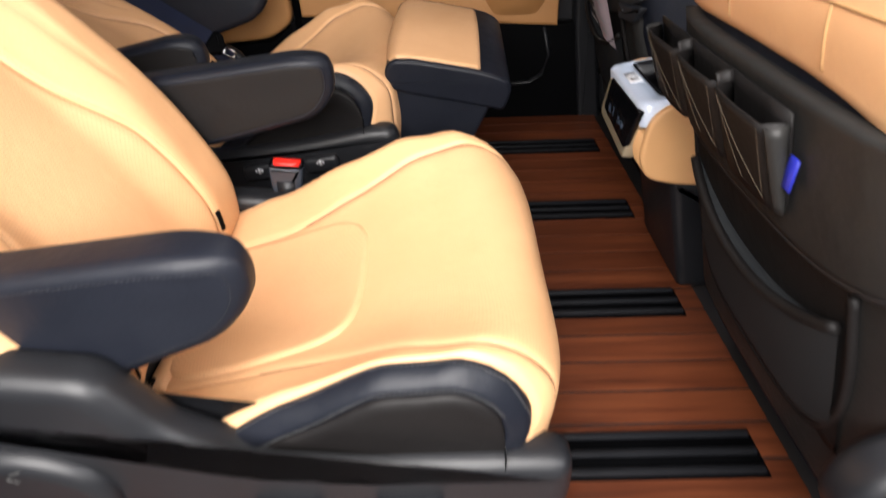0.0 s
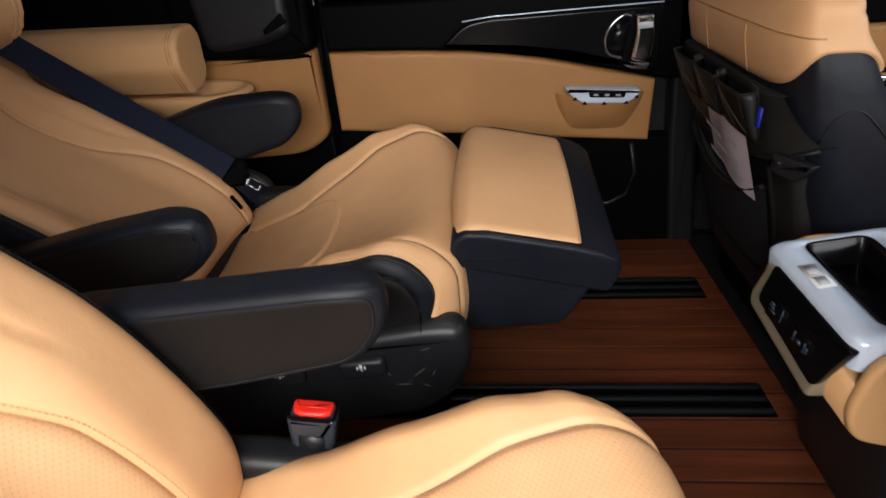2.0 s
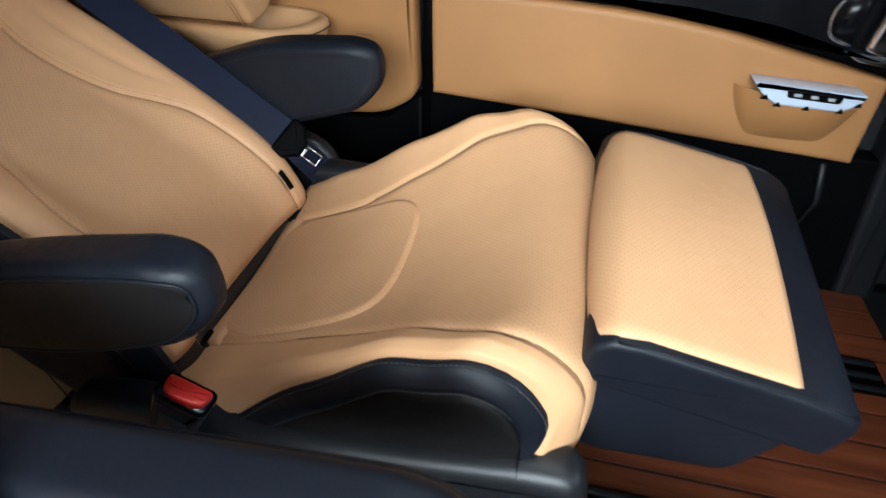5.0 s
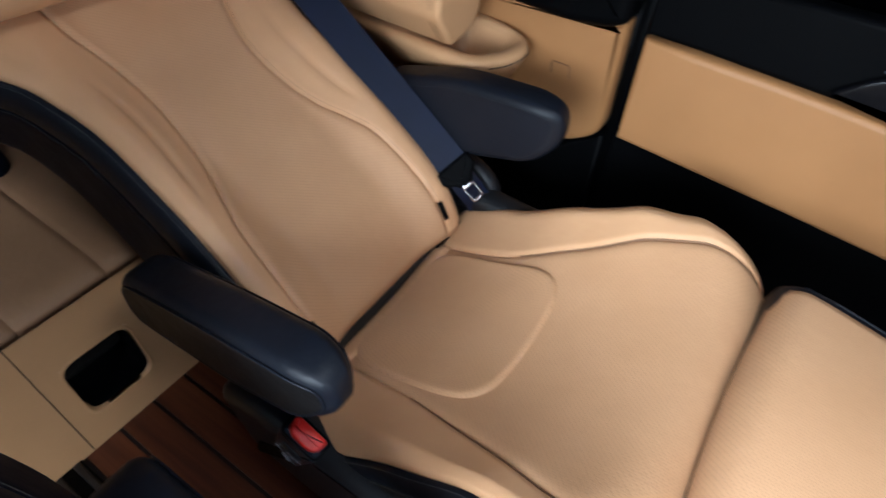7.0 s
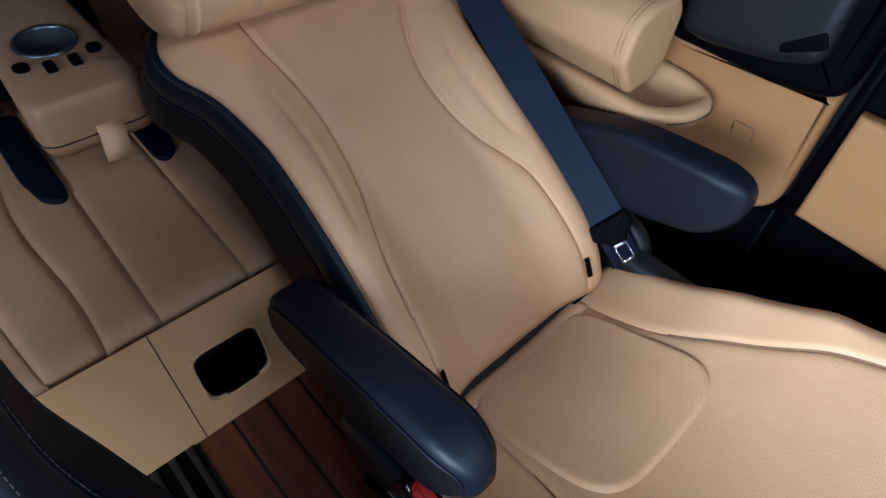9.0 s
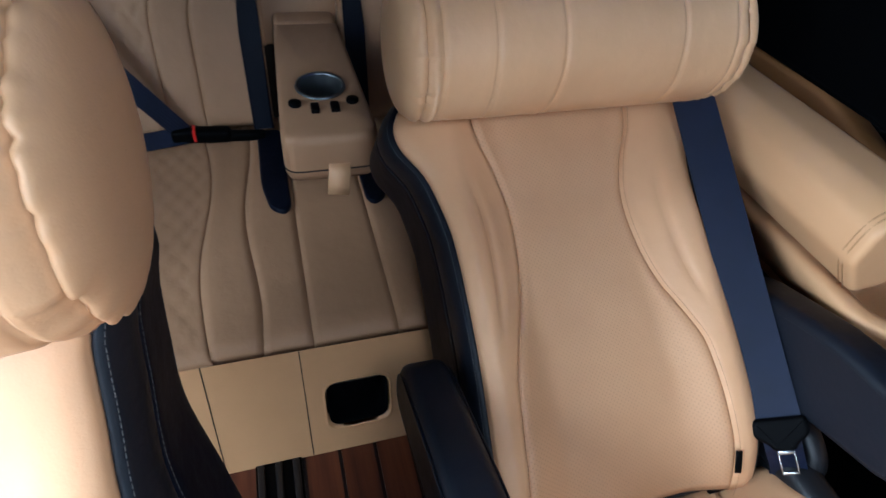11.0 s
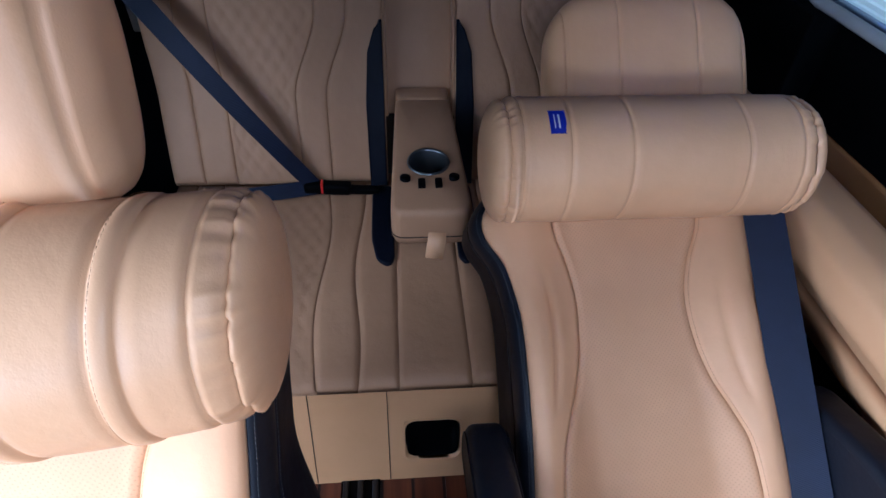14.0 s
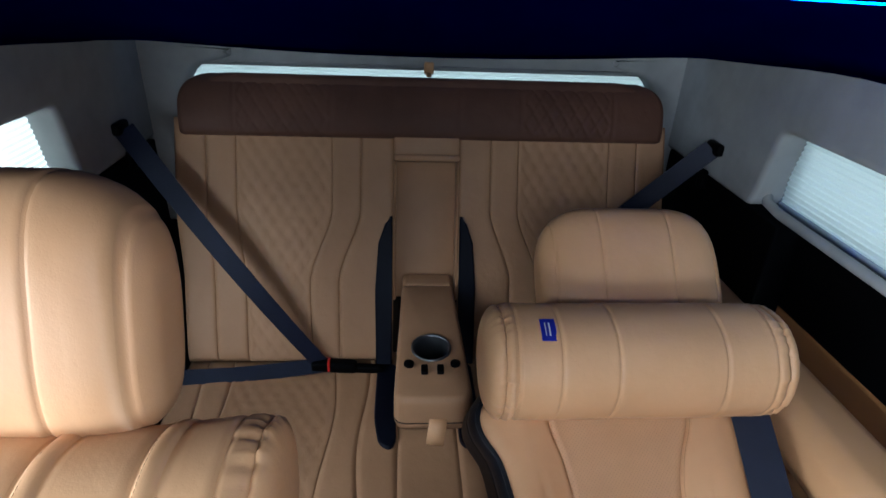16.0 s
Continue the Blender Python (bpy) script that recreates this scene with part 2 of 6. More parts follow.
def curve_points(pts, n):
    """A smooth curve through points, as n + 1 even steps."""
    p = [Vector(q) for q in pts]
    p = [p[0] * 2 - p[1]] + p + [p[-1] * 2 - p[-2]]
    fine = []
    for i in range(1, len(p) - 2):
        for k in range(12):
            t = k / 12
            a, b, c, d = p[i - 1:i + 3]
            fine.append(0.5 * ((2 * b) + (c - a) * t + (2 * a - 5 * b + 4 * c - d) * t * t + (3 * b - a - 3 * c + d) * t ** 3))
    fine.append(p[-2])
    acc = [0.0]
    for a, b in zip(fine, fine[1:]):
        acc.append(acc[-1] + (b - a).length)
    out, j = [], 0
    for i in range(n + 1):
        want = acc[-1] * i / n
        while j < len(acc) - 2 and acc[j + 1] < want:
            j += 1
        f = (want - acc[j]) / max(acc[j + 1] - acc[j], 1e-9)
        out.append(fine[j].lerp(fine[j + 1], min(max(f, 0), 1)))
    return out, acc[-1]


def lerp_table(table, x):
    if x <= table[0][0]:
        return table[0][1]
    for (a, p), (b, q) in zip(table, table[1:]):
        if x <= b:
            t = (x - a) / (b - a)
            t = t * t * (3 - 2 * t)
            return p + (q - p) * t
    return table[-1][1]


def flow(table, x):
    """A smooth line through a table of points."""
    if x <= table[0][0]:
        return table[0][1]
    if x >= table[-1][0]:
        return table[-1][1]
    for k in range(len(table) - 1):
        (a, p), (b, q) = table[k], table[k + 1]
        if x <= b:
            def slope(m):
                if m <= 0 or m >= len(table) - 1:
                    return 0.0
                (u, f), (v, g), (w, h) = table[m - 1], table[m], table[m + 1]
                return (h - f) / (w - u)
            d = b - a
            t = (x - a) / d
            m0, m1 = slope(k) * d, slope(k + 1) * d
            return p * (2 * t ** 3 - 3 * t * t + 1) + m0 * (t ** 3 - 2 * t * t + t) + q * (3 * t * t - 2 * t ** 3) + m1 * (t ** 3 - t * t)
    return table[-1][1]


def add_grid(bm, pts, close_u=False, close_v=False):
    """Faces over rows of points."""
    rows = [[bm.verts.new(p) for p in row] for row in pts]
    nu, nv = len(rows), len(rows[0])
    for i in range(nu if close_u else nu - 1):
        for j in range(nv if close_v else nv - 1):
            a, b = rows[i], rows[(i + 1) % nu]
            bm.faces.new((a[j], b[j], b[(j + 1) % nv], a[(j + 1) % nv]))
    return rows


def lay_uv(bm, rows, coords_of, close_v=False):
    """Lays the panel's own lengths on its faces."""
    uv = bm.loops.layers.uv.get("panel") or bm.loops.layers.uv.new("panel")
    at = {v: c for row, cs in zip(rows, coords_of) for v, c in zip(row, cs)}
    for f in bm.faces:
        for l in f.loops:
            if l.vert in at:
                l[uv].uv = at[l.vert]


def loft(bm, rings):
    """A closed solid through rings of equal count."""
    rows = add_grid(bm, rings, close_v=True)
    bm.faces.new(rows[0][::-1])
    bm.faces.new(rows[-1])
    return rows


def rbox(bm, cx, cy, cz, sx, sy, sz, r=0.01, seg=2, m=None):
    """A box with rounded edges."""
    res = bmesh.ops.create_cube(bm, size=1.0)
    vs = res["verts"]
    for v in vs:
        v.co = Vector((v.co.x * sx, v.co.y * sy, v.co.z * sz))
    if r > 0:
        es = list({e for v in vs for e in v.link_edges})
        out = bmesh.ops.bevel(bm, geom=es, offset=min(r, 0.49 * min(sx, sy, sz)), segments=seg, profile=0.5, affect="EDGES")
        vs = list({v for f in out["faces"] for v in f.verts} | {v for v in vs if v.is_valid})
    for v in vs:
        v.co += Vector((cx, cy, cz))
        if m is not None:
            v.co = m @ v.co
    return vs


def prism(bm, outline, lo, hi, axis="y", r=0.0, seg=3):
    """A plate from an outline in two axes, with a rounded rim."""
    def put(p, w):
        if axis == "y":
            return Vector((p[0], w, p[1]))
        if axis == "x":
            return Vector((w, p[0], p[1]))
        return Vector((p[0], p[1], w))
    n = len(outline)
    c = Vector((sum(p[0] for p in outline) / n, sum(p[1] for p in outline) / n))
    area = sum(outline[i][0] * outline[(i + 1) % n][1] - outline[(i + 1) % n][0] * outline[i][1] for i in range(n))
    sgn = 1 if area > 0 else -1
    norm = []
    for i in range(n):
        d = (Vector(outline[(i + 1) % n]) - Vector(outline[i - 1])).normalized()
        norm.append(Vector((d.y, -d.x)) * sgn)

    def inset(d):
        return [Vector(outline[i]) - norm[i] * d for i in range(n)]
    steps = []
    if r > 0:
        for k in range(seg + 1):
            a = math.pi / 2 * k / seg
            steps.append((lo + r - r * math.sin(a), r - r * math.cos(a)))
        steps = steps[::-1]
        lo_steps = steps
        hi_steps = [(hi - (w - lo), d) for w, d in reversed(steps)]
        steps = [(lo, r + 0.003)] + lo_steps + hi_steps + [(hi, r + 0.003)]
    else:
        steps = [(lo, 0), (hi, 0)]
    loft(bm, [[put(p, w) for p in inset(d)] for w, d in steps])


def inset_outline(outline, d):
    """An outline drawn in by d."""
    n = len(outline)
    area = sum(outline[i][0] * outline[(i + 1) % n][1] - outline[(i + 1) % n][0] * outline[i][1] for i in range(n))
    sgn = 1 if area > 0 else -1
    out = []
    for i in range(n):
        t = (Vector(outline[(i + 1) % n]) - Vector(outline[i - 1])).normalized()
        out.append(tuple(Vector(outline[i]) - Vector((t.y, -t.x)) * sgn * d))
    return out


def rounded(pts, radii, seg=5):
    """A polygon with rounded corners."""
    out, n = [], len(pts)
    for i in range(n):
        p, a, b = Vector(pts[i]), Vector(pts[i - 1]), Vector(pts[(i + 1) % n])
        r = radii[i] if isinstance(radii, (list, tuple)) else radii
        da, db = (a - p), (b - p)
        t = min(r, da.length * 0.48, db.length * 0.48)
        if t < 1e-5:
            out.append(tuple(p))
            continue
        q0, q1 = p + da.normalized() * t, p + db.normalized() * t
        for k in range(seg + 1):
            u = k / seg
            out.append(tuple(q0 * (1 - u) ** 2 + p * 2 * u * (1 - u) + q1 * u * u))
    return out


def tube(bm, pts, r, seg=8):
    pts = [Vector(p) for p in pts]
    rings = []
    up = Vector((0.3, 0.2, 0.93))
    for i, p in enumerate(pts):
        d = (pts[min(i + 1, len(pts) - 1)] - pts[max(i - 1, 0)]).normalized()
        a = d.cross(up).normalized()
        b = d.cross(a)
        rr = r[i] if isinstance(r, (list, tuple)) else r
        rings.append([p + (a * math.cos(k * 2 * math.pi / seg) + b * math.sin(k * 2 * math.pi / seg)) * rr for k in range(seg)])
    loft(bm, rings)


def ribbon(bm, pts, ups, width, thick):
    """A flat strap along points, with its face towards ups."""
    pts = [Vector(p) for p in pts]
    rings = []
    for i, p in enumerate(pts):
        d = (pts[min(i + 1, len(pts) - 1)] - pts[max(i - 1, 0)]).normalized()
        n = Vector(ups[i] if isinstance(ups, list) else ups)
        n = (n - d * n.dot(d)).normalized()
        s = d.cross(n)
        w = width[i] if isinstance(width, list) else width
        rings.append([p + s * w / 2 - n * thick / 2, p + s * w / 2 + n * thick / 2, p - s * w / 2 + n * thick / 2, p - s * w / 2 - n * thick / 2])
    loft(bm, rings)


def dashes(bm, pts, ups, length=0.0034, step=0.005, w=0.0004, h=0.0005):
    """Stitches along a line on a surface."""
    pts = [Vector(p) for p in pts]
    acc, nxt = 0.0, 0.0
    for i in range(len(pts) - 1):
        a, b = pts[i], pts[i + 1]
        l = (b - a).length
        if l < 1e-6:
            continue
        d = (b - a) / l
        n = Vector(ups[i])
        s = d.cross(n).normalized()
        while nxt < acc + l:
            p = a + d * (nxt - acc)
            q = p + d * length
            vs = [bm.verts.new(c) for c in (p + s * w, p - s * w, q - s * w, q + s * w, p + n * h, q + n * h)]
            for f in ((0, 1, 4), (3, 5, 2), (0, 4, 5, 3), (1, 2, 5, 4)):
                bm.faces.new([vs[k] for k in f])
            nxt += step
        acc += l


class Skin:
    """A padded surface: a long profile in the plane of x and z, swept across y by a padded cross-section."""

    def __init__(self, frame_m, profile, cross, n=60, low=0.0, plan=None):
        self.m, self.cross, self.low, self.plan = frame_m, cross, low, plan
        self.pts, self.length = curve_points([(a, 0, b) for a, b in profile], n)
        self.n = n

    def base(self, s):
        f = min(max(s / self.length, 0), 1) * self.n
        i = min(int(f), self.n - 1)
        p = self.pts[i].lerp(self.pts[i + 1], f - i)
        a, b = self.pts[max(i - 1, 0)], self.pts[min(i + 2, self.n)]
        d = (b - a).normalized()
        return p, Vector((-d.z, 0, d.x))

    def raw(self, s, a, off=0.0):
        p, nrm = self.base(s)
        y, h, fall = self.cross(a, s)
        q = p + Vector((0, y, 0)) + nrm * (h + off)
        q.z += (self.low - q.z) * fall
        if self.plan:
            q += self.plan(q)
        return q

    def at(self, s, a, off=0.0):
        p = self.raw(s, a)
        e = 0.003
        du = self.raw(min(s + e, self.length), a) - self.raw(max(s - e, 0), a)
        dv = self.raw(s, a + e) - self.raw(s, a - e)
        nrm = du.cross(dv)
        nrm = nrm.normalized() if nrm.length > 1e-12 else Vector((0, 0, 1))
        return self.m @ (p + nrm * off)

    def normal(self, s, a):
        return (self.at(s, a, 0.01) - self.at(s, a, 0)).normalized()

    def panel(self, bm, s0, s1, lo, hi, ns=30, na=14, drop=0.006, edge=0.008, lift=0.0, wave=None):
        """A padded panel between two lines across the surface; its rim sinks into the seams."""
        lo_f = lo if callable(lo) else (lambda s: lo)
        hi_f = hi if callable(hi) else (lambda s: hi)
        rows, marks = [], []
        for i in range(-1, ns + 2):
            ii = min(max(i, 0), ns)
            s = s0 + (s1 - s0) * ii / ns
            a0, a1 = lo_f(s), hi_f(s)
            row, mark = [], []
            for j in range(-1, na + 2):
                jj = min(max(j, 0), na)
                q = jj / na
                q = q + 0.5 * (q * q * (3 - 2 * q) - q) if na > 6 else q
                a = a0 + (a1 - a0) * q
                d = min(abs(s - s0), abs(s1 - s), abs(a - a0), abs(a1 - a))
                o = lift - drop * (1 - smoothstep(0, edge, d)) if d < edge else lift
                if wave:
                    o += wave(s, a) * smoothstep(0, 0.02, d)
                if i != ii or j != jj:
                    o -= 0.014
                row.append(self.at(s, a, o))
                mark.append((s, a))
            rows.append(row)
            marks.append(mark)
        lay_uv(bm, add_grid(bm, rows), marks)

    def blob(self, bm, sc, ac, es, ea, power=4.0, lift=0.005, drop=0.011, edge=0.012, rings=8, seg=44):
        """A raised padded patch with rounded corners."""
        rows, marks = [], []
        for k in range(rings + 2):
            r = min(k / rings, 1.0)
            r = 1 - (1 - r) ** 1.9
            row = []
            for i in range(seg):
                t = 2 * math.pi * i / seg
                c, d = math.cos(t), math.sin(t)
                f = (abs(c) ** power + abs(d) ** power) ** (-1 / power)
                dist = (1 - r) * min(es, ea)
                o = lift - drop * (1 - smoothstep(0, edge, dist))
                if k == rings + 1:
                    o -= 0.008
                row.append(self.at(sc + es * f * c * r, ac + ea * f * d * r, o))
            rows.append(row)
            marks.append([(sc + es * r * math.cos(2 * math.pi * i / seg), ac + ea * r * math.sin(2 * math.pi * i / seg)) for i in range(seg)])
        made = add_grid(bm, rows[1:], close_v=True)
        centre = bm.verts.new(self.at(sc, ac, lift))
        bm.verts.ensure_lookup_table()
        first = [v for v in bm.verts][-(seg * (rings + 1)) - 1:-(seg * (rings + 1)) - 1 + seg]
        for i in range(seg):
            bm.faces.new((centre, first[i], first[(i + 1) % seg]))
        lay_uv(bm, made + [[centre]], marks[1:] + [[(sc, ac)]])


# ---------------------------------------------------------------- the large structure
floor = tagged(new("floor"), "dark mahogany plank floor with black caulked joints", "floor", kind="structure")
bm = bmesh.new()
rbox(bm, -0.55, 0, -0.0285, 2.9, 1.66, 0.05, 0.002, 1)
part("subfloor", bm, GAP, floor)

RAIL_Y = (-0.475, -0.14, 0.205, 0.565)
PITCH = 0.0645


# step well in front, where the front seats stand on black carpet
bm = bmesh.new()
prism(bm, [(0.5, -0.9), (0.5, 0.9), (1.6, 0.9), (1.6, -0.9)], -0.06, -0.004, "z")
tagged(part("carpet", bm, plastic("black_carpet", (0.008, 0.008, 0.009), 0.95, 0.6, scale=400, spec=0.1)), "black carpet under the front seats", "floor", kind="structure")


def car_wall(name, outline, lo, hi, mat, label, axis="y", r=0.0):
    b = bmesh.new()
    prism(b, outline, lo, hi, axis, r)
    return tagged(part(name, b, mat, smooth=False), label, "wall", kind="structure")


# far side: lower body, pillars and roof rail round two side windows
car_wall("wall_far_lower", [(-2.1, -0.06), (2.0, -0.06), (2.0, 0.62), (-2.1, 0.62)], 0.86, 0.92, BODY, "dark lower body side behind the trim panels")
car_wall("wall_far_upper", [(-2.1, 1.05), (2.0, 1.05), (2.0, 1.36), (-2.1, 1.36)], 0.80, 0.86, BODY, "dark roof rail above the side windows")
car_wall("wall_near_front", [(0.62, -0.06), (2.0, -0.06), (2.0, 0.64), (0.72, 0.64), (0.72, 1.36), (0.62, 1.36)], -0.92, -0.86, BODY, "dark front door and pillar beside the open doorway")
# full-height front end is unseen, added to keep door daylight off the bench
car_wall("wall_near_rear", [(-2.1, -0.06), (-0.6, -0.06), (-0.6, 1.06), (-0.86, 1.06), (-0.86, 0.8), (-2.1, 0.8)], -0.92, -0.86, BODY, "dark quarter panel behind the open doorway, with an unseen light-blocking pillar")
car_wall("wall_near_upper", [(-2.1, 1.05), (-0.6, 1.05), (-0.6, 1.14), (0.62, 1.14), (0.62, 1.36), (-2.1, 1.36)], -0.86, -0.80, BODY, "dark roof rail above the open doorway")
car_wall("wall_back", [(-0.92, -0.06), (0.92, -0.06), (0.92, 0.7), (-0.92, 0.7)], -2.16, -2.1, BODY, "dark tailgate behind the rear bench", "x")
car_wall("wall_front", [(-0.92, -0.06), (0.92, -0.06), (0.92, 0.75), (-0.92, 0.75)], 1.96, 2.0, BLACK, "black dashboard wall in front", "x")

# domed ceiling
bm = bmesh.new()
rows = []
for i in range(41):
    x = -1.72 + 2.9 * i / 40
    row = []
    for j in range(33):
        y = -0.72 + 1.44 * j / 32
        e = abs(y) / 0.72
        z = 1.315 - 0.21 * e ** 3.2
        z -= 0.28 * (1 - smoothstep(-1.78, -1.15, x)) * (1 - 0.85 * e ** 3)
        row.append((x, y, z))
    rows.append(row)
add_grid(bm, rows)
top = bmesh.ops.extrude_face_region(bm, geom=bm.faces[:])
for v in top["geom"]:
    if isinstance(v, bmesh.types.BMVert):
        v.co.z = 1.4
tagged(part("ceiling", bm, ROOF), "dark navy suede headliner, the strip's blue glow put into its colour", "ceiling", kind="structure")

# ---------------------------------------------------------------- captain seats


def cushion_cross(a, s):
    w, r = 0.217, 0.038
    b = lerp_table([(0.03, 0.02), (0.14, 0.036), (0.28, 0.058), (0.38, 0.06), (0.47, 0.042), (0.55, 0.016), (0.62, 0.004)], s)
    t, sg = abs(a), 1 if a >= 0 else -1
    h = b * min(t / 0.217, 1.0) ** 2.2
    if t <= w:
        return a, h, 0.0
    th = (t - w) / r
    if th < math.pi / 2:
        return sg * (w + r * math.sin(th)), h - r * (1 - math.cos(th)), 0.0
    return sg * (w + r), h - r, min((t - w - r * math.pi / 2) / 0.1, 1.0)


FAR_BACK = [(0.0, 0.165), (0.15, 0.165), (0.3, 0.161), (0.43, 0.163), (0.48, 0.17), (0.525, 0.182), (0.565, 0.207), (0.6, 0.212), (0.64, 0.19), (0.7, 0.13)]
NEAR_BACK = [(0.0, 0.217), (0.12, 0.224), (0.3, 0.217), (0.4, 0.196), (0.475, 0.178), (0.54, 0.177), (0.58, 0.178), (0.62, 0.183), (0.66, 0.165), (0.7, 0.12)]
BACK = [FAR_BACK]


def back_width(s):
    return flow(BACK[0], s)


def back_cross(a, s):
    w, r = back_width(s), 0.042
    b = lerp_table([(0.0, 0.015), (0.12, 0.03), (0.4, 0.042), (0.58, 0.022), (0.68, 0.004)], s)
    t, sg = abs(a), 1 if a >= 0 else -1
    h = b * smoothstep(0.08, 0.17, t)
    if t <= w:
        return a, h, 0.0
    th = (t - w) / r
    if th < math.pi / 2:
        return sg * (w + r * math.sin(th)), h - r * (1 - math.cos(th)), 0.0
    return sg * (w + r), h - r, min((t - w - r * math.pi / 2) / 0.1, 1.0)


def back_seam(s):
    return flow([(0.0, 0.15), (0.1, 0.149), (0.235, 0.138), (0.285, 0.122), (0.335, 0.104), (0.395, 0.092), (0.465, 0.089), (0.525, 0.1), (0.58, 0.118), (0.7, 0.13)], s)


def seat_seam(s):
    return flow([(0.0, 0.135), (0.17, 0.14), (0.3, 0.165), (0.48, 0.198), (0.8, 0.205)], s)


def head_pad(bm, m, half, ru, rn, seams):
    """A headrest: broad rounded upper corners, tighter lower ones, grooves along its seams."""
    ys = [i * half / 16 for i in range(-15, 16)] + [sg * half * k for sg in (-1, 1) for k in (0.965, 0.985, 0.996, 1.0)]
    for q in seams:
        ys += [q - 0.005, q - 0.002, q, q + 0.002, q + 0.005]
    rows = []
    for y in sorted(ys):
        def corner(r):
            e = max(0.0, abs(y) - (half - r)) / r
            return r * (1 - (1 - min(e, 1.0) ** 2.4) ** (1 / 2.4))
        top, low = ru - corner(0.1), -ru + corner(0.045)
        e = max(0.0, abs(y) - (half - 0.055)) / 0.055
        thick = rn * (0.3 + 0.7 * (1 - min(e, 1.0) ** 2.2) ** 0.5)
        g = sum(-0.0026 * math.exp(-((y - q) / 0.0016) ** 2) + 0.0005 * math.exp(-((abs(y - q) - 0.006) / 0.003) ** 2) for q in seams)
        c, h = (top + low) / 2, max((top - low) / 2, 0.012)
        row = []
        for k in range(44):
            t = 2 * math.pi * k / 44
            p, q = math.cos(t), math.sin(t)
            f = (abs(p) ** 3.0 + abs(q) ** 3.0) ** (-1 / 3.0)
            row.append(m @ Vector((c + f * p * h + g * p, y, f * q * thick + g * q - 0.05 * (y / half) ** 2 * 0.25)))
        rows.append(row)
    loft(bm, rows)


def stitch_line(bm, skin, s0, s1, a_of, n=60, off=0.0005):
    pts = [skin.at(s0 + (s1 - s0) * i / n, a_of(s0 + (s1 - s0) * i / n), off) for i in range(n + 1)]
    ups = [skin.normal(s0 + (s1 - s0) * i / n, a_of(s0 + (s1 - s0) * i / n)) for i in range(n + 1)]
    dashes(bm, pts, ups)


def captain_seat(label, jx, cy, jz, tilt, elev, arms, legrest, lean_y, arm_in, head_u):
    BACK[0] = NEAR_BACK if cy < 0 else FAR_BACK
    seat = thing("captain_seat", label, "car seat", (jx, cy, 0), group="second-row seats")
    cm = Matrix.Translation((jx, cy, jz)) @ Matrix.Rotation(radians(-tilt), 4, "Y") @ Matrix.Rotation(radians(3.2), 4, "X")
    cush = Skin(cm, [(-0.03, -0.012), (0, 0), (0.1, 0.02), (0.23, 0.058), (0.36, 0.106), (0.435, 0.128), (0.477, 0.12), (0.5, 0.09), (0.507, 0.045), (0.501, 0.0), (0.488, -0.045)], cushion_cross, low=-0.075, plan=lambda q: Vector((-0.045 * (min(abs(q.y), 0.24) / 0.24) ** 4 * smoothstep(0.22, 0.46, q.x), 0, 0)))
    L = cush.length
    amax = 0.217 + 0.0597 + 0.1

    high = ahead = 0.0

    def side_top(s):
        return 0.225 + flow([(0.0, 0.085), (0.1, 0.05), (0.2, 0.026), (0.3, 0.014), (0.38, 0.008), (0.48, 0.01), (0.55, 0.02), (0.59, 0.034), (0.625, 0.044), (0.7, 0.045)], s - ahead * smoothstep(0.4, 0.55, s)) + high * (1 - smoothstep(0.45, 0.58, s))

    def tan_edge(s):
        return side_top(s)
    b = bmesh.new()
    cush.panel(b, 0.0, 0.6, -0.268, 0.268, 40, 40, 0, 0.01, lift=-0.012)
    part("cushion_core", b, UNDER, seat)
    b = bmesh.new()
    cush.panel(b, 0.036, L, lambda s: -seat_seam(s), seat_seam, 54, 36, 0.004)
    pan = part("seat_panel", b, TAN_PERF, seat, "tan perforated leather seat panel")
    b = bmesh.new()
    es = 0.129 if cy > 0 else 0.137
    cush.blob(b, 0.042 + es, 0, es, 0.13, 5.0, lift=0.006, drop=0.011, edge=0.007, rings=16, seg=72)
    ins = part("seat_insert", b, TAN_PERF, pan)
    b = bmesh.new()
    rim = []
    for i in range(90):
        t = 2 * math.pi * (i - 19) / 90
        c, d = math.cos(t), math.sin(t)
        f = (abs(c) ** 5 + abs(d) ** 5) ** -0.2
        rim.append(cush.at(0.042 + es + (es + 0.001) * f * c, 0.131 * f * d, -0.0026))
    tube(b, rim[:76], 0.0011, 6)
    part("seam", b, SEAMLINE, ins)
    for sg in (-1, 1):
        b = bmesh.new()
        tube(b, [cush.at(s, sg * seat_seam(s), -0.0036) for s in [0.2 + (L - 0.22) * i / 40 for i in range(41)]], 0.0013, 6)
        part("seam", b, SEAMLINE, pan)
    b = bmesh.new()
    cush.panel(b, 0.036, 0.066, -0.135, 0.135, 4, 20, 0.004, 0.006, lift=0.006)
    part("rear_flap", b, TAN, pan)
    for sg in (-1, 1):
        b = bmesh.new()
        rbox(b, 0, 0, 0, 0.007, 0.03, 0.006, 0.002, 1, Matrix.Translation(cush.at(0.05, sg * 0.135, 0.009)))
        part("anchor_tag", b, BLACK, seat, "black child-seat anchor tag")
    for sg in (-1, 1):
        ahead = 0.03 if cy < 0 and sg < 0 else 0.02 if sg < 0 else 0.0
        high = 0.03 if cy > 0 and sg > 0 else 0.022 if cy < 0 and sg > 0 else -0.012 if cy < 0 else 0.004
        f_in = (lambda s: seat_seam(s)) if sg > 0 else (lambda s: -tan_edge(s))
        f_out = tan_edge if sg > 0 else (lambda s: -seat_seam(s))
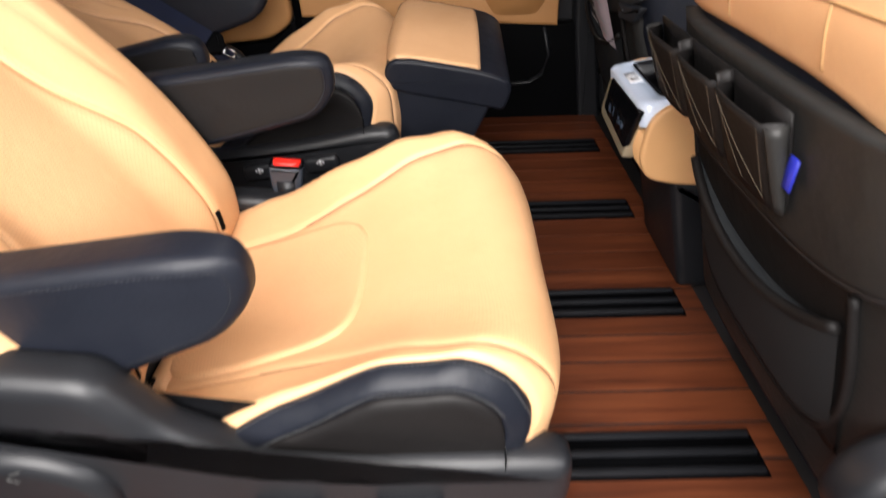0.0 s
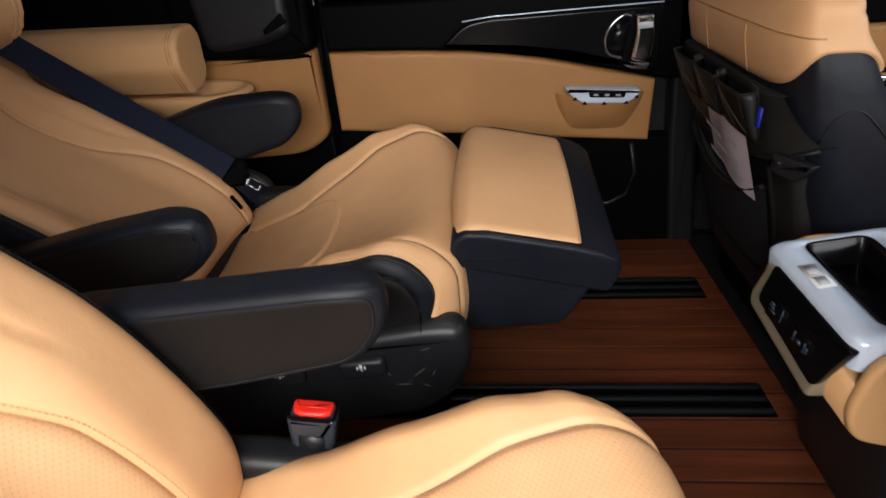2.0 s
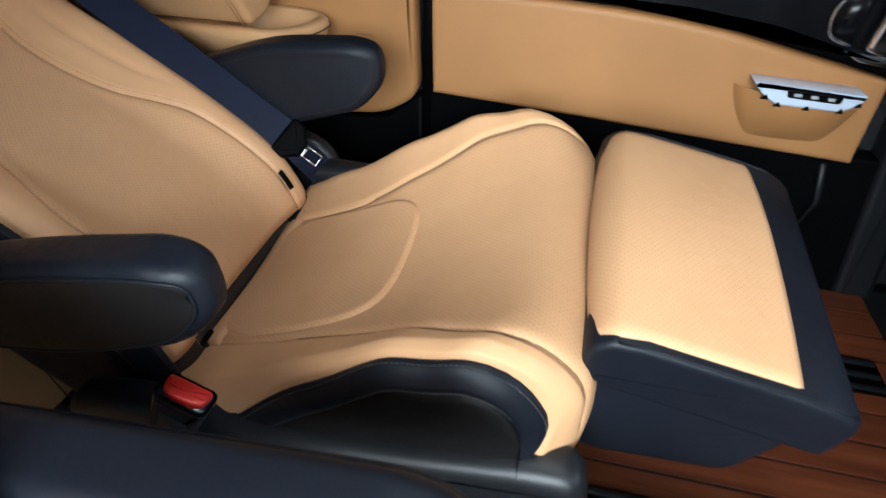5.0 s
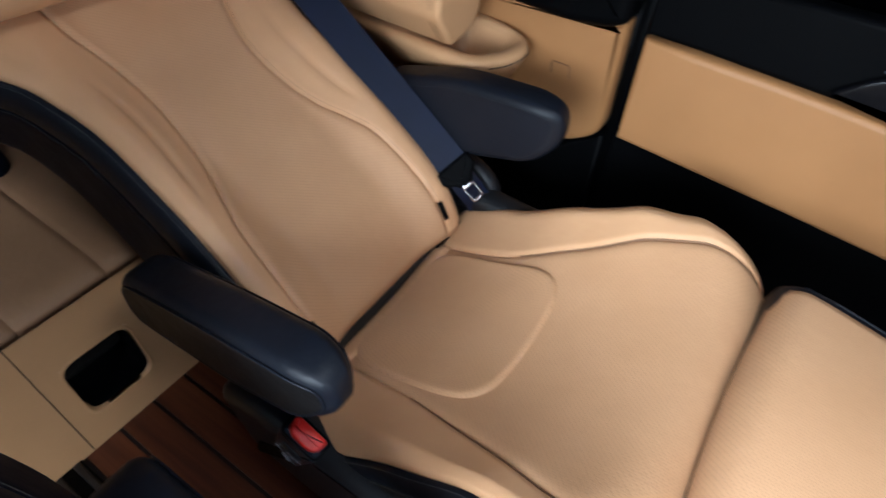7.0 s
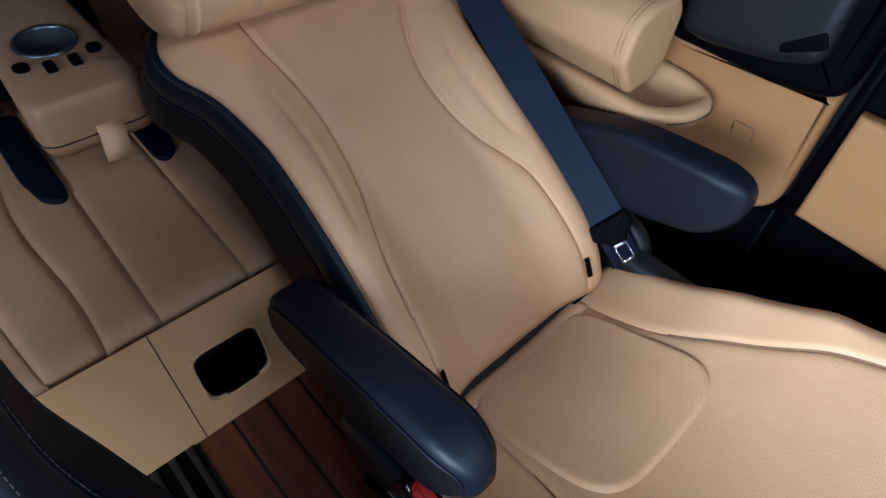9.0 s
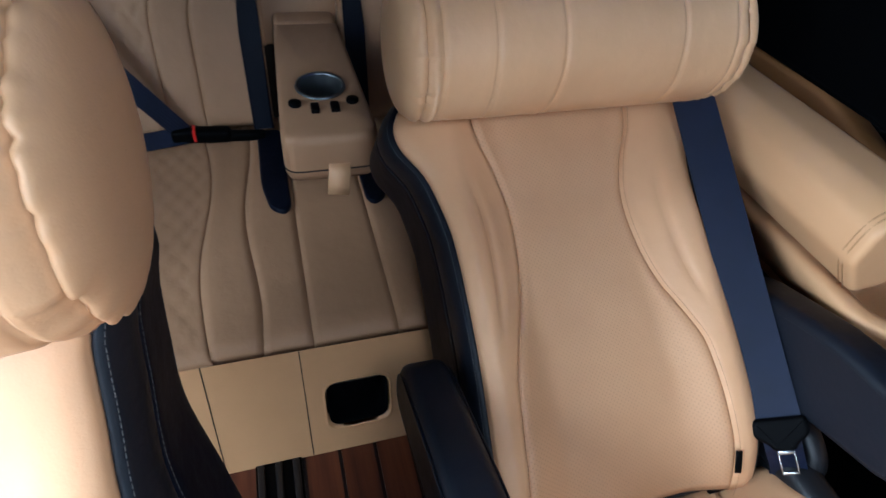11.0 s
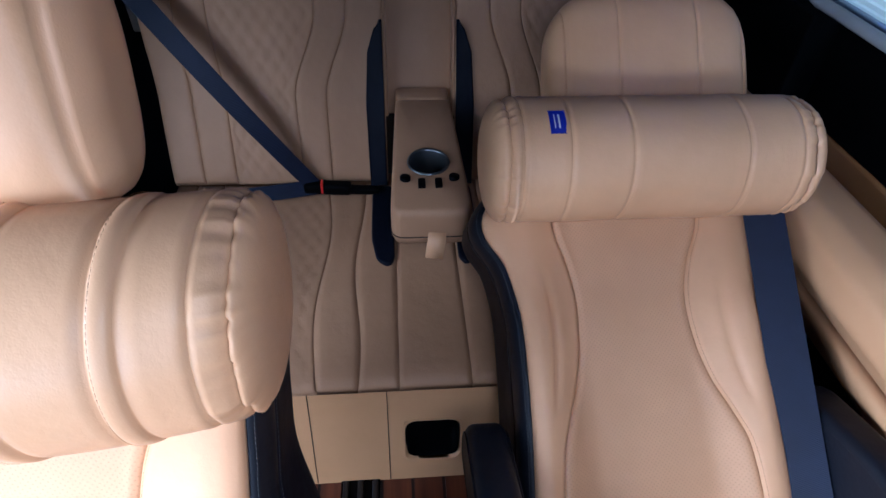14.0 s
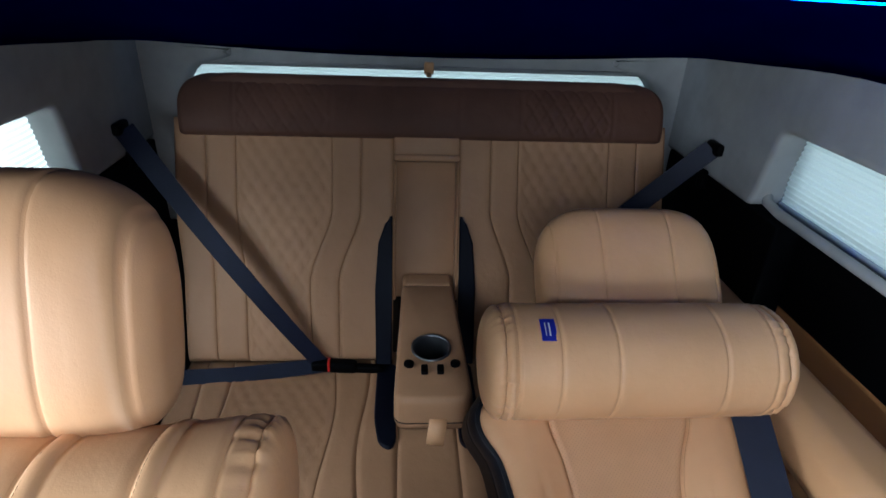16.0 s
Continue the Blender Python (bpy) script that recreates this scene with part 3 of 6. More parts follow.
        b = bmesh.new()
        cush.panel(b, 0.036, L, f_in, f_out, 60, 24, 0.004)
        part("seat_bolster", b, TAN, seat)
        def band(s):
            """Line where the outer band of the side meets its inset."""
            return min(side_top(s) + 0.036, amax - 0.012)
        for nm, lo, hi, mat, text in (("side_panel", side_top, band, DARK, "charcoal leather cushion side"), ("side_inset", band, lambda s: amax, DARK_BROWN, "dark brown leather inset")):
            b = bmesh.new()
            if sg > 0:
                cush.panel(b, 0.03, 0.625 + ahead, lo, hi, 50, 10, 0.003, 0.006)
            else:
                cush.panel(b, 0.03, 0.625 + ahead, lambda s: -hi(s), lambda s: -lo(s), 50, 10, 0.003, 0.006)
            pad = part(nm, b, mat, seat, text)
            side = pad if nm == "side_panel" else side
        b = bmesh.new()
        stitch_line(b, cush, 0.06, 0.57, lambda s: sg * (side_top(s) + 0.006), 70)
        part("stitching", b, SEAMTHREAD, side)
        b = bmesh.new()
        stitch_line(b, cush, 0.14, 0.53, lambda s: sg * (side_top(s) + 0.032), 60)
        part("stitching", b, SEAMTHREAD, side)

    # backrest
    ca, sa = math.cos(radians(elev)), math.sin(radians(elev))
    bmx = Matrix(((-ca, 0, sa, jx - 0.005), (0, -1, 0, cy + (-0.005 if cy > 0 else -0.013)), (sa, 0, ca, jz + 0.02), (0, 0, 0, 1)))
    back = Skin(bmx, [(-0.03, 0.0), (0.02, 0.026), (0.1, 0.043), (0.2, 0.04), (0.32, 0.023), (0.45, 0.008), (0.58, 0.004), (0.65, -0.004), (0.685, -0.025), (0.695, -0.06), (0.69, -0.11)], back_cross, low=-0.14 if cy > 0 else -0.11)
    LB = back.length
    bside = 0.066 + 0.1
    b = bmesh.new()
    back.panel(b, 0.0, LB, lambda s: -back_width(s) - bside, lambda s: back_width(s) + bside, 44, 40, 0, 0.01, lift=-0.012)
    part("backrest_core", b, UNDER, seat)
    b = bmesh.new()
    back.panel(b, 0.032, 0.735, lambda s: -back_seam(s), back_seam, 50, 34, 0.0045)
    bp = part("back_panel", b, TAN_PERF, seat, "tan perforated leather back panel")

    def edge(s):
        return back_width(s) + (0.029 if cy < 0 else 0.03)
    def crease(s, a):
        """A step pressed into the bolster."""
        d = abs(a) - (back_seam(s) + edge(s)) / 2
        return -0.006 * smoothstep(-0.016, -0.002, d) * (1 - smoothstep(-0.002, 0.001, d)) * smoothstep(0.29, 0.33, s) * (1 - smoothstep(0.44, 0.52, s))
    for sg in (-1, 1):
        b = bmesh.new()
        if sg > 0:
            back.panel(b, 0.03, 0.735, back_seam, edge, 50, 24, 0.0045, wave=crease)
        else:
            back.panel(b, 0.03, 0.735, lambda s: -edge(s), lambda s: -back_seam(s), 50, 24, 0.0045, wave=crease)
        part("back_bolster", b, TAN, seat)
        def rim_line(s):
            return edge(s) + 0.05

        def side_end(s):
            return back_width(s) + bside
        # the inset gets a darker leather: its lack of light is painted in
        for nm, lo, hi, mat, text in (("back_side", edge, rim_line, DARK, "charcoal leather backrest side with grey stitching"), ("back_side_inset", rim_line, side_end, NAVY, "leather inset with shade painted into its colour")):
            b = bmesh.new()
            if sg > 0:
                back.panel(b, 0.005, LB, lo, hi, 50, 12, 0.003, 0.006)
            else:
                back.panel(b, 0.005, LB, lambda s: -hi(s), lambda s: -lo(s), 50, 12, 0.003, 0.006)
            pad = part(nm, b, mat, seat, text)
            side = pad if nm == "back_side" else side
        b = bmesh.new()
        stitch_line(b, back, 0.03, 0.72, lambda s: sg * (edge(s) + 0.006), 90)
        part("stitching", b, SEAMTHREAD, side)
        b = bmesh.new()
        stitch_line(b, back, 0.05, 0.6, lambda s: sg * (edge(s) + 0.05), 80)
        part("stitching", b, SEAMTHREAD, side)
    for sg in (-1, 1):
        b = bmesh.new()
        stitch_line(b, back, 0.02, 0.72, lambda s: sg * (back_seam(s) + 0.005), 90)
        part("stitching", b, TANSTITCH, bp)
        b = bmesh.new()
        tag = [back.at(0.066 + 0.03 * i / 4, sg * (back_seam(0.1) + 0.002), 0.004) for i in range(5)]
        ribbon(b, tag, [back.normal(0.1, sg * 0.14)] * 5, 0.008, 0.002)
        part("sewn_tag", b, BLACK, bp, "small black sewn airbag tag")
    b = bmesh.new()
    ol = [(u, back_width(u + 0.03) + (0.03 if cy > 0 else 0.012)) for u in (0.0, 0.1, 0.2, 0.3, 0.4, 0.5, 0.6, 0.66)]
    ol = ol + [(u, -y) for u, y in reversed(ol)]
    prism(b, ol, -0.155 if cy > 0 else -0.122, -0.06, "z", 0.02)
    bmesh.ops.transform(b, matrix=bmx, verts=b.verts)
    part("back_shell", b, SHELL, seat)

    # headrest on two posts
    hm = bmx @ Matrix.Translation((head_u, -lean_y, 0.035)) @ Matrix.Rotation(radians(-8), 4, "Y")
    b = bmesh.new()
    head_pad(b, hm, 0.168, 0.115, 0.062, (-0.064, 0.064, -0.146, 0.146) if cy > 0 else (-0.092, 0.092, -0.152, 0.152))
    hr = part("headrest", b, TAN, seat, "tan leather headrest with sewn seams and piped edges")
    for sg in (-1, 1):
        b = bmesh.new()
        tube(b, [bmx @ Vector((0.62, sg * 0.07, -0.02)), bmx @ Vector((0.72, sg * 0.07, 0.0)), bmx @ Vector((0.8, sg * 0.07, 0.02))], 0.006)
        part("headrest_post", b, METAL, hr)

    # armrests
    for sg in (-1, 1):
        b = bmesh.new()
        inboard = sg * cy < 0
        d = arm_in[0] if inboard else arm_in[1]
        y0, y1 = (cy + d, cy + d + 0.06) if sg > 0 else (cy - d - 0.06, cy - d)
        arm = rounded(arms[0] if inboard else arms[1], 0.045, 5)
        prism(b, arm, y0, y1, "y", 0.015, 5)
        tip = max(p[0] for p in arm)

        def round_tip(bm):
            for v in bm.verts:
                q = max(0.0, (v.co.x - tip + 0.06) / 0.06)
                v.co.y = (y0 + y1) / 2 + (v.co.y - (y0 + y1) / 2) * (1 - 0.5 * q * q)
        round_tip(b)
        ar = part("armrest", b, DARK, seat, "charcoal leather folding armrest")
        for y, o in ((y0, -1), (y1, 1)):
            if not inboard:
                b = bmesh.new()
                line = [Vector((q[0], y + o * 0.0004, q[1])) for q in inset_outline(arm, 0.0135)]
                dashes(b, line, [Vector((0, o, 0))] * len(line))
                round_tip(b)
                part("stitching", b, GREY, ar)
                continue
            b = bmesh.new()
            rim = inset_outline(arm, 0.012)
            prism(b, rim, *sorted((y - o * 0.01, y + o * 0.0015)), "y", 0.001, 1)
            round_tip(b)
            part("side_pad", b, DARK_BROWN, ar)
            b = bmesh.new()
            rows = []
            for k in range(6):
                t = 2 * math.pi * k / 6
                rows.append([Vector((q[0], y + o * (0.001 + 0.0016 * math.sin(t)), q[1])) for q in inset_outline(arm, 0.0115 + 0.0016 * math.cos(t))])
            add_grid(b, rows, close_u=True, close_v=True)
            round_tip(b)
            part("piping", b, DARK, ar)

    # plastic base and slides
    bt = jz - 0.02
    for sg in (-1, 1):
        y0, y1 = (cy + 0.222, cy + 0.274) if sg > 0 else (cy - 0.274, cy - 0.222)
        b = bmesh.new()
        prism(b, rounded(([(-0.2, 0.19), (-0.05, 0.21), (0.075, 0.19), (0.115, 0.115), (0.17, 0.075), (0.25, 0.064)] if sg < 0 and cy < 0 else [(-0.08, 0.05), (0.0, 0.06), (0.06, 0.055), (0.13, 0.045)]) + [(0.3, 0.058 if cy < 0 else 0.042), (0.44, 0.06 if cy < 0 else 0.05), (0.5, 0.058) if cy < 0 else (0.492, 0.044), (0.502 if cy < 0 else 0.497, -0.02), (0.47, -0.08), (0.41, -0.125), (0.05, -0.15), (-0.07, -0.1)], 0.022, 5), y0 - cy, y1 - cy, "y", 0.02, 4)
        if sg * cy > 0:
            e0, e1 = (y0 - cy - 0.014, y0 - cy + 0.02) if sg < 0 else (y1 - cy - 0.02, y1 - cy + 0.014)
            prism(b, [(-0.05 + 0.1 * math.cos(t * math.pi / 18), 0.035 + 0.075 * math.sin(t * math.pi / 18)) for t in range(36)], e0, e1, "y", 0.016, 4)
        bmesh.ops.transform(b, matrix=cm, verts=b.verts)
        cover = part("base_cover", b, GREY, seat, "charcoal plastic seat side cover")
        for k in range(2):
            b = bmesh.new()
            rbox(b, 0.21 + 0.125 * k, (y1 if sg > 0 else y0) - cy + sg * 0.004, -0.005, 0.07, 0.022, 0.034, 0.008, 3, cm)
            sw = part("switch", b, GREY, cover)
            b = bmesh.new()
            for dx, w in ((-0.006, 0.003), (0.0, 0.005), (0.006, 0.003)):
                rbox(b, 0.21 + 0.125 * k + dx, (y1 if sg > 0 else y0) - cy + sg * 0.0152, 0.002, w, 0.002, 0.012 - abs(dx), 0.0, 1, cm)
            part("symbol", b, STITCH, sw)
        # scuffs on the plastic
        rnd = random.Random(7 if cy > 0 else 11)
        for k in range(7 if sg * cy < 0 else 10):
            if sg * cy < 0:
                x, z = 0.36 + 0.1 * rnd.random(), -0.06 + 0.075 * rnd.random()
                yo = (y1 if sg > 0 else y0) - cy + sg * 0.0008
            else:
                x, z = -0.13 + 0.1 * rnd.random(), 0.055 + 0.035 * rnd.random()
                yo = (y1 if sg > 0 else y0) - cy + sg * 0.0145
            a, l = rnd.uniform(-0.6, 1.0), rnd.uniform(0.008, 0.03)
            pts = [cm @ Vector((x + l * q / 3 * math.cos(a) + rnd.uniform(-0.001, 0.001), yo, z + l * q / 3 * math.sin(a))) for q in range(4)]
            b = bmesh.new()
            ribbon(b, pts, (0, sg, 0), [0.0004, 0.0011, 0.0009, 0.0003], 0.0006)
            part("scuff", b, SEAMTHREAD, cover)
    b = bmesh.new()
    rbox(b, jx + 0.2, cy, bt - 0.09, 0.46, 0.42, 0.12, 0.02, 2)
    rbox(b, jx + 0.2, cy - 0.17, 0.045, 0.5, 0.03, 0.07, 0.006, 1)
    rbox(b, jx + 0.2, cy + 0.17, 0.045, 0.5, 0.03, 0.07, 0.006, 1)
    part("seat_frame", b, BLACK, seat)
    if legrest:
        lm = Matrix.Translation((jx + 0.478, cy, jz + 0.219)) @ Matrix.Rotation(radians(10.8), 4, "Y") @ Matrix.Rotation(radians(5.4), 4, "X")

        def leg_cross(a, s):
            w, r, sink = (0.155, 0.02, 0.003) if a >= 0 else (0.18, 0.02, 0.003)
            t, sg = abs(a), 1 if a >= 0 else -1
            if t <= w:
                return a, 0.006 * (1 - (t / w) ** 2) - sink * (t / w) ** 2, 0.0
            th = (t - w) / r
            if th < math.pi / 2:
                return sg * (w + r * math.sin(th)), -sink - r * (1 - math.cos(th)), 0.0
            return sg * (w + r), -sink - r, min((t - w - r * math.pi / 2) / 0.07, 1.0)
        leg = Skin(lm, [(-0.0, -0.1), (0.0, -0.03), (0.012, -0.004), (0.04, 0.004), (0.17, 0.004), (0.215, 0.0), (0.245, -0.012), (0.255, -0.04), (0.25, -0.075)], leg_cross, low=-0.09)
        b = bmesh.new()
        leg.panel(b, 0.06, 0.275, -0.193, 0.168, 26, 26, 0.004, 0.006, lift=0.002)
        part("legrest_pad", b, TAN_PERF, seat, "tan perforated leather leg-rest pad")
        b = bmesh.new()
        prism(b, rounded([(0.0, -0.064), (-0.002, -0.02), (0.014, -0.003), (0.045, 0.0025), (0.17, 0.0025), (0.218, -0.001), (0.246, -0.012), (0.257, -0.036), (0.251, -0.078), (0.03, -0.07)], [0.008, 0.01, 0.008, 0, 0, 0.02, 0.01, 0.012, 0.012, 0.01], 4), -0.199, 0.174, "y", 0.007, 3)
        for v in b.verts:
            q = max(0.0, v.co.x - 0.215) / 0.042
            v.co.y -= math.copysign(0.014 * q * q, v.co.y)
            if v.co.z > -0.03:
                v.co.z -= 0.003 * (v.co.y / 0.19) ** 2
        bmesh.ops.transform(b, matrix=lm, verts=b.verts)
        lt = part("legrest_trim", b, DARK, seat, "charcoal leather leg-rest edge")
        for y in (-0.1965, 0.1715):
            b = bmesh.new()
            tube(b, [lm @ Vector((x, y - math.copysign(0.014 * (max(0.0, x - 0.215) / 0.042) ** 2, y), z)) for x, z in ((0.02, -0.005), (0.06, -0.001), (0.12, -0.001), (0.17, -0.001), (0.21, -0.004), (0.235, -0.011))], 0.0014, 6)
            part("piping", b, DARK, lt)
        b = bmesh.new()
        prism(b, rounded([(0.005, -0.06), (0.0, -0.185), (0.06, -0.2), (0.2, -0.16), (0.225, -0.06)], 0.02, 3), -0.187, 0.16, "y", 0.008, 3)
        bmesh.ops.transform(b, matrix=lm, verts=b.verts)
        sharp(part("legrest_box", b, DARK, seat, "dark leather-covered box under the leg rest"))
    return seat, bmx, back, cush


ARM_FAR_IN = [(-0.76, 0.4), (-0.58, 0.448), (-0.46, 0.472), (-0.415, 0.464), (-0.408, 0.42), (-0.44, 0.383), (-0.57, 0.336), (-0.76, 0.305)]
ARM_FAR = [(-0.78, 0.425), (-0.61, 0.48), (-0.475, 0.491), (-0.43, 0.482), (-0.426, 0.43), (-0.462, 0.385), (-0.62, 0.335), (-0.78, 0.31)]
ARM_NEAR_IN = [(-0.53, 0.447), (-0.34, 0.468), (-0.2, 0.484), (-0.152, 0.478), (-0.15, 0.425), (-0.18, 0.388), (-0.34, 0.348), (-0.53, 0.322)]
ARM_NEAR = [(-0.53, 0.43), (-0.34, 0.452), (-0.21, 0.467), (-0.152, 0.462), (-0.148, 0.415), (-0.178, 0.378), (-0.32, 0.318), (-0.53, 0.235)]
far_seat, far_m, far_back, far_cush = captain_seat("tan leather captain seat, reclined, with its leg rest raised", -0.565, 0.33, 0.205, 6.5, 38, (ARM_FAR_IN, ARM_FAR), True, 0.05, (0.225, 0.225), 0.815)
near_seat, near_m, near_back, near_cush = captain_seat("tan leather captain seat, upright, beside the open doorway", -0.36, -0.375, 0.195, 0.0, 64, (ARM_NEAR_IN, ARM_NEAR), False, -0.024, (0.245, 0.178), 0.845)

# neck pillows


def roll_point(m, bend, t, y, r):
    back = bend * max(0.0, -y - 0.04) ** 2
    return m @ Vector((r * math.cos(t), y, r * math.sin(t) - back))


def neck_pillow(label, m, flip, half, rad, bend, seams, dome, depth, bands=()):
    p = thing("neck_pillow", label, "pillow", m.translation, group="neck pillows")
    ring = half - dome
    nseg = 120
    ys = [i * (ring - 0.034) / 16 for i in range(-16, 17)]
    ys += [sg * (ring - k) for sg in (-1, 1) for k in (0.03, 0.026, 0.022, 0.017, 0.012, 0.008, 0.0045, 0.002, 0.0)]
    for q in seams:
        ys += [q - 0.006, q - 0.0025, q, q + 0.0025, q + 0.006]
    for q in bands:
        ys += [q + k * 0.001 for k in (-11, -9, -7.5, -6, -4, 0, 4, 6, 7.5, 9, 11)]

    def folds(t, sg):
        """Uneven gathers round an end."""
        a = noise.noise(Vector((2.6 * math.cos(t), 2.6 * math.sin(t), 3.0 + sg)))
        b = noise.noise(Vector((6.5 * math.cos(t), 6.5 * math.sin(t), 9.0 + sg)))
        return depth * (-0.0065 * max(0.0, 1 - abs(b) * 4.0) * (0.7 + 0.7 * a) + 0.003 * a)
    rows = []
    for y in sorted(ys):
        sg = 1 if y > 0 else -1
        e = ring - abs(y)
        gath = math.exp(-(e / 0.016) ** 2)
        g = 0.0
        for q in seams:
            g -= 0.0028 * math.exp(-((y - q) / 0.0019) ** 2) - 0.0004 * math.exp(-((abs(y - q) - 0.007) / 0.003) ** 2)
        for q in bands:
            g += 0.0022 * math.exp(-((y - q) / 0.0065) ** 4) - 0.0022 * math.exp(-((abs(y - q) - 0.0085) / 0.0016) ** 2)
        row = []
        for k in range(nseg):
            t = 2 * math.pi * k / nseg
            r = rad + g + 0.0025 * noise.noise(Vector((y * 8, 1.5 * math.cos(t), 1.5 * math.sin(t))))
            r += gath * folds(t, sg) - 0.0045 * math.exp(-(e / 0.004) ** 2)
            row.append(roll_point(m, bend, t, y, r))
        rows.append(row)
    b = bmesh.new()
    rows = [[p.lerp(sum(rows[0], Vector()) / nseg, 0.25) for p in rows[0]]] + rows + [[p.lerp(sum(rows[-1], Vector()) / nseg, 0.25) for p in rows[-1]]]
    loft(b, rows)
    body = part("pillow_body", b, TAN_PILLOW, p)
    for q in bands:
        b = bmesh.new()
        arc = [2 * math.pi * k / 90 for k in range(91)]
        dashes(b, [roll_point(m, bend, t, q + 0.0045, rad + 0.0026) for t in arc], [m.to_3x3() @ Vector((math.cos(t), 0, math.sin(t))) for t in arc], w=0.0003, h=0.0003)
        part("stitching", b, TANSTITCH, body)
    for sg in (-1, 1):
        b = bmesh.new()
        rows = []
        for i in range(15):
            be = 0.02 + (math.pi / 2 - 0.02) * i / 14
            row = []
            for k in range(nseg):
                t = 2 * math.pi * k / nseg
                r = (rad - 0.0005) * math.cos(be) ** 0.55 + folds(t, sg) * math.exp(-(be / 0.5) ** 2) - 0.0045 * math.exp(-(be / 0.12) ** 2)
                row.append(roll_point(m, bend, t, sg * (ring + dome * math.sin(be)), max(r, 0.0005)))
            rows.append(row)
        add_grid(b, rows, close_v=True)
        part("pillow_end", b, TAN_PILLOW, body, "gathered leather end cap")
    b = bmesh.new()
    y0, y1 = 0.14, 0.163
    a0, a1 = (86, 62) if not flip else (-58, -84)
    add_grid(b, [[roll_point(m, bend, radians(a0 + (a1 - a0) * i / 6), y if not flip else -y + 0.02, rad + 0.0015) for y in (y0, y1)] for i in range(7)])
    lab = part("sewn_label", b, BLUE, p, "small blue sewn label with white marks")
    if not flip:
        for y, q in ((0.15, 0.0012), (0.156, 0.0007)):
            b = bmesh.new()
            add_grid(b, [[roll_point(m, bend, radians(a0 - 5 - 14 * i / 4), yy, rad + 0.0022) for yy in (y - q, y + q)] for i in range(5)])
            part("printed_bar", b, WHITE, lab)
    return p


neck_pillow("cream tan leather neck roll with gathered ends on the reclined seat", far_m @ Matrix.Translation((0.628, 0.001, 0.102)), False, 0.245, 0.091, 0.0, (0.197, 0.133, 0.047, -0.117, -0.196), 0.03, 1.0)
neck_pillow("cream tan leather neck roll with gathered ends on the upright seat", near_m @ Matrix.Translation((0.654, 0.023, 0.066)), True, 0.268, 0.092, 0.9, (0.224, -0.228), 0.018, 1.35, (0.175, 0.1, -0.105, -0.181))

# seat belt of the reclined seat
FACE = Vector((0.49, -0.6, 0.63)).normalized()
belt = thing("seat_belt", "navy webbing seat belt lying over the reclined backrest", "seat belt", (-0.55, 0.52, 0.3), group="seat belts")
b = bmesh.new()
top_end, low_end = Vector((-1.036, 0.526, 0.671)), Vector((-0.584, 0.53, 0.341))
ribbon(b, [top_end.lerp(low_end, k / 12) for k in range(13)], [Vector((0.5, -0.42, 0.75)).lerp(FACE, k / 12) for k in range(13)], 0.057, 0.0025)
part("webbing", b, BELT, belt, "", False)
bd = (low_end - top_end).normalized()
bz = (FACE - bd * FACE.dot(bd)).normalized()
by = bz.cross(bd)
tp = low_end + bd * 0.006
tmx = Matrix(((bd.x, by.x, bz.x, tp.x), (bd.y, by.y, bz.y, tp.y), (bd.z, by.z, bz.z, tp.z), (0, 0, 0, 1)))
b = bmesh.new()
prism(b, rounded([(-0.012, -0.034), (0.012, -0.034), (0.024, -0.017), (0.032, -0.013), (0.032, 0.013), (0.024, 0.017), (0.012, 0.034), (-0.012, 0.034)], 0.008, 4), -0.009, 0.009, "z", 0.005, 3)
bmesh.ops.transform(b, matrix=tmx, verts=b.verts)
tongue = part("tongue_housing", b, BLACK, belt)
b = bmesh.new()
tm = tmx @ Matrix.Translation((0.046, -0.0, 0.003))
for dx, dy, sx, sy in ((0, 0.0095, 0.032, 0.0025), (0, -0.0095, 0.032, 0.0025), (0.0145, 0, 0.004, 0.0215), (-0.013, 0, 0.007, 0.0215)):
    rbox(b, dx, dy, 0, sx, sy, 0.003, 0.001, 1, tm)
part("tongue", b, METAL, tongue, "bright steel belt tongue")
b = bmesh.new()
ribbon(b, [tp - bz * 0.006, tp + bd * 0.035 - bz * 0.02, tp + Vector((0.035, 0.03, -0.07)), tp + Vector((0.05, 0.06, -0.17)), tp + Vector((0.05, 0.07, -0.27))], FACE, 0.046, 0.0025)
part("lap_webbing", b, BELT, belt, "", False)


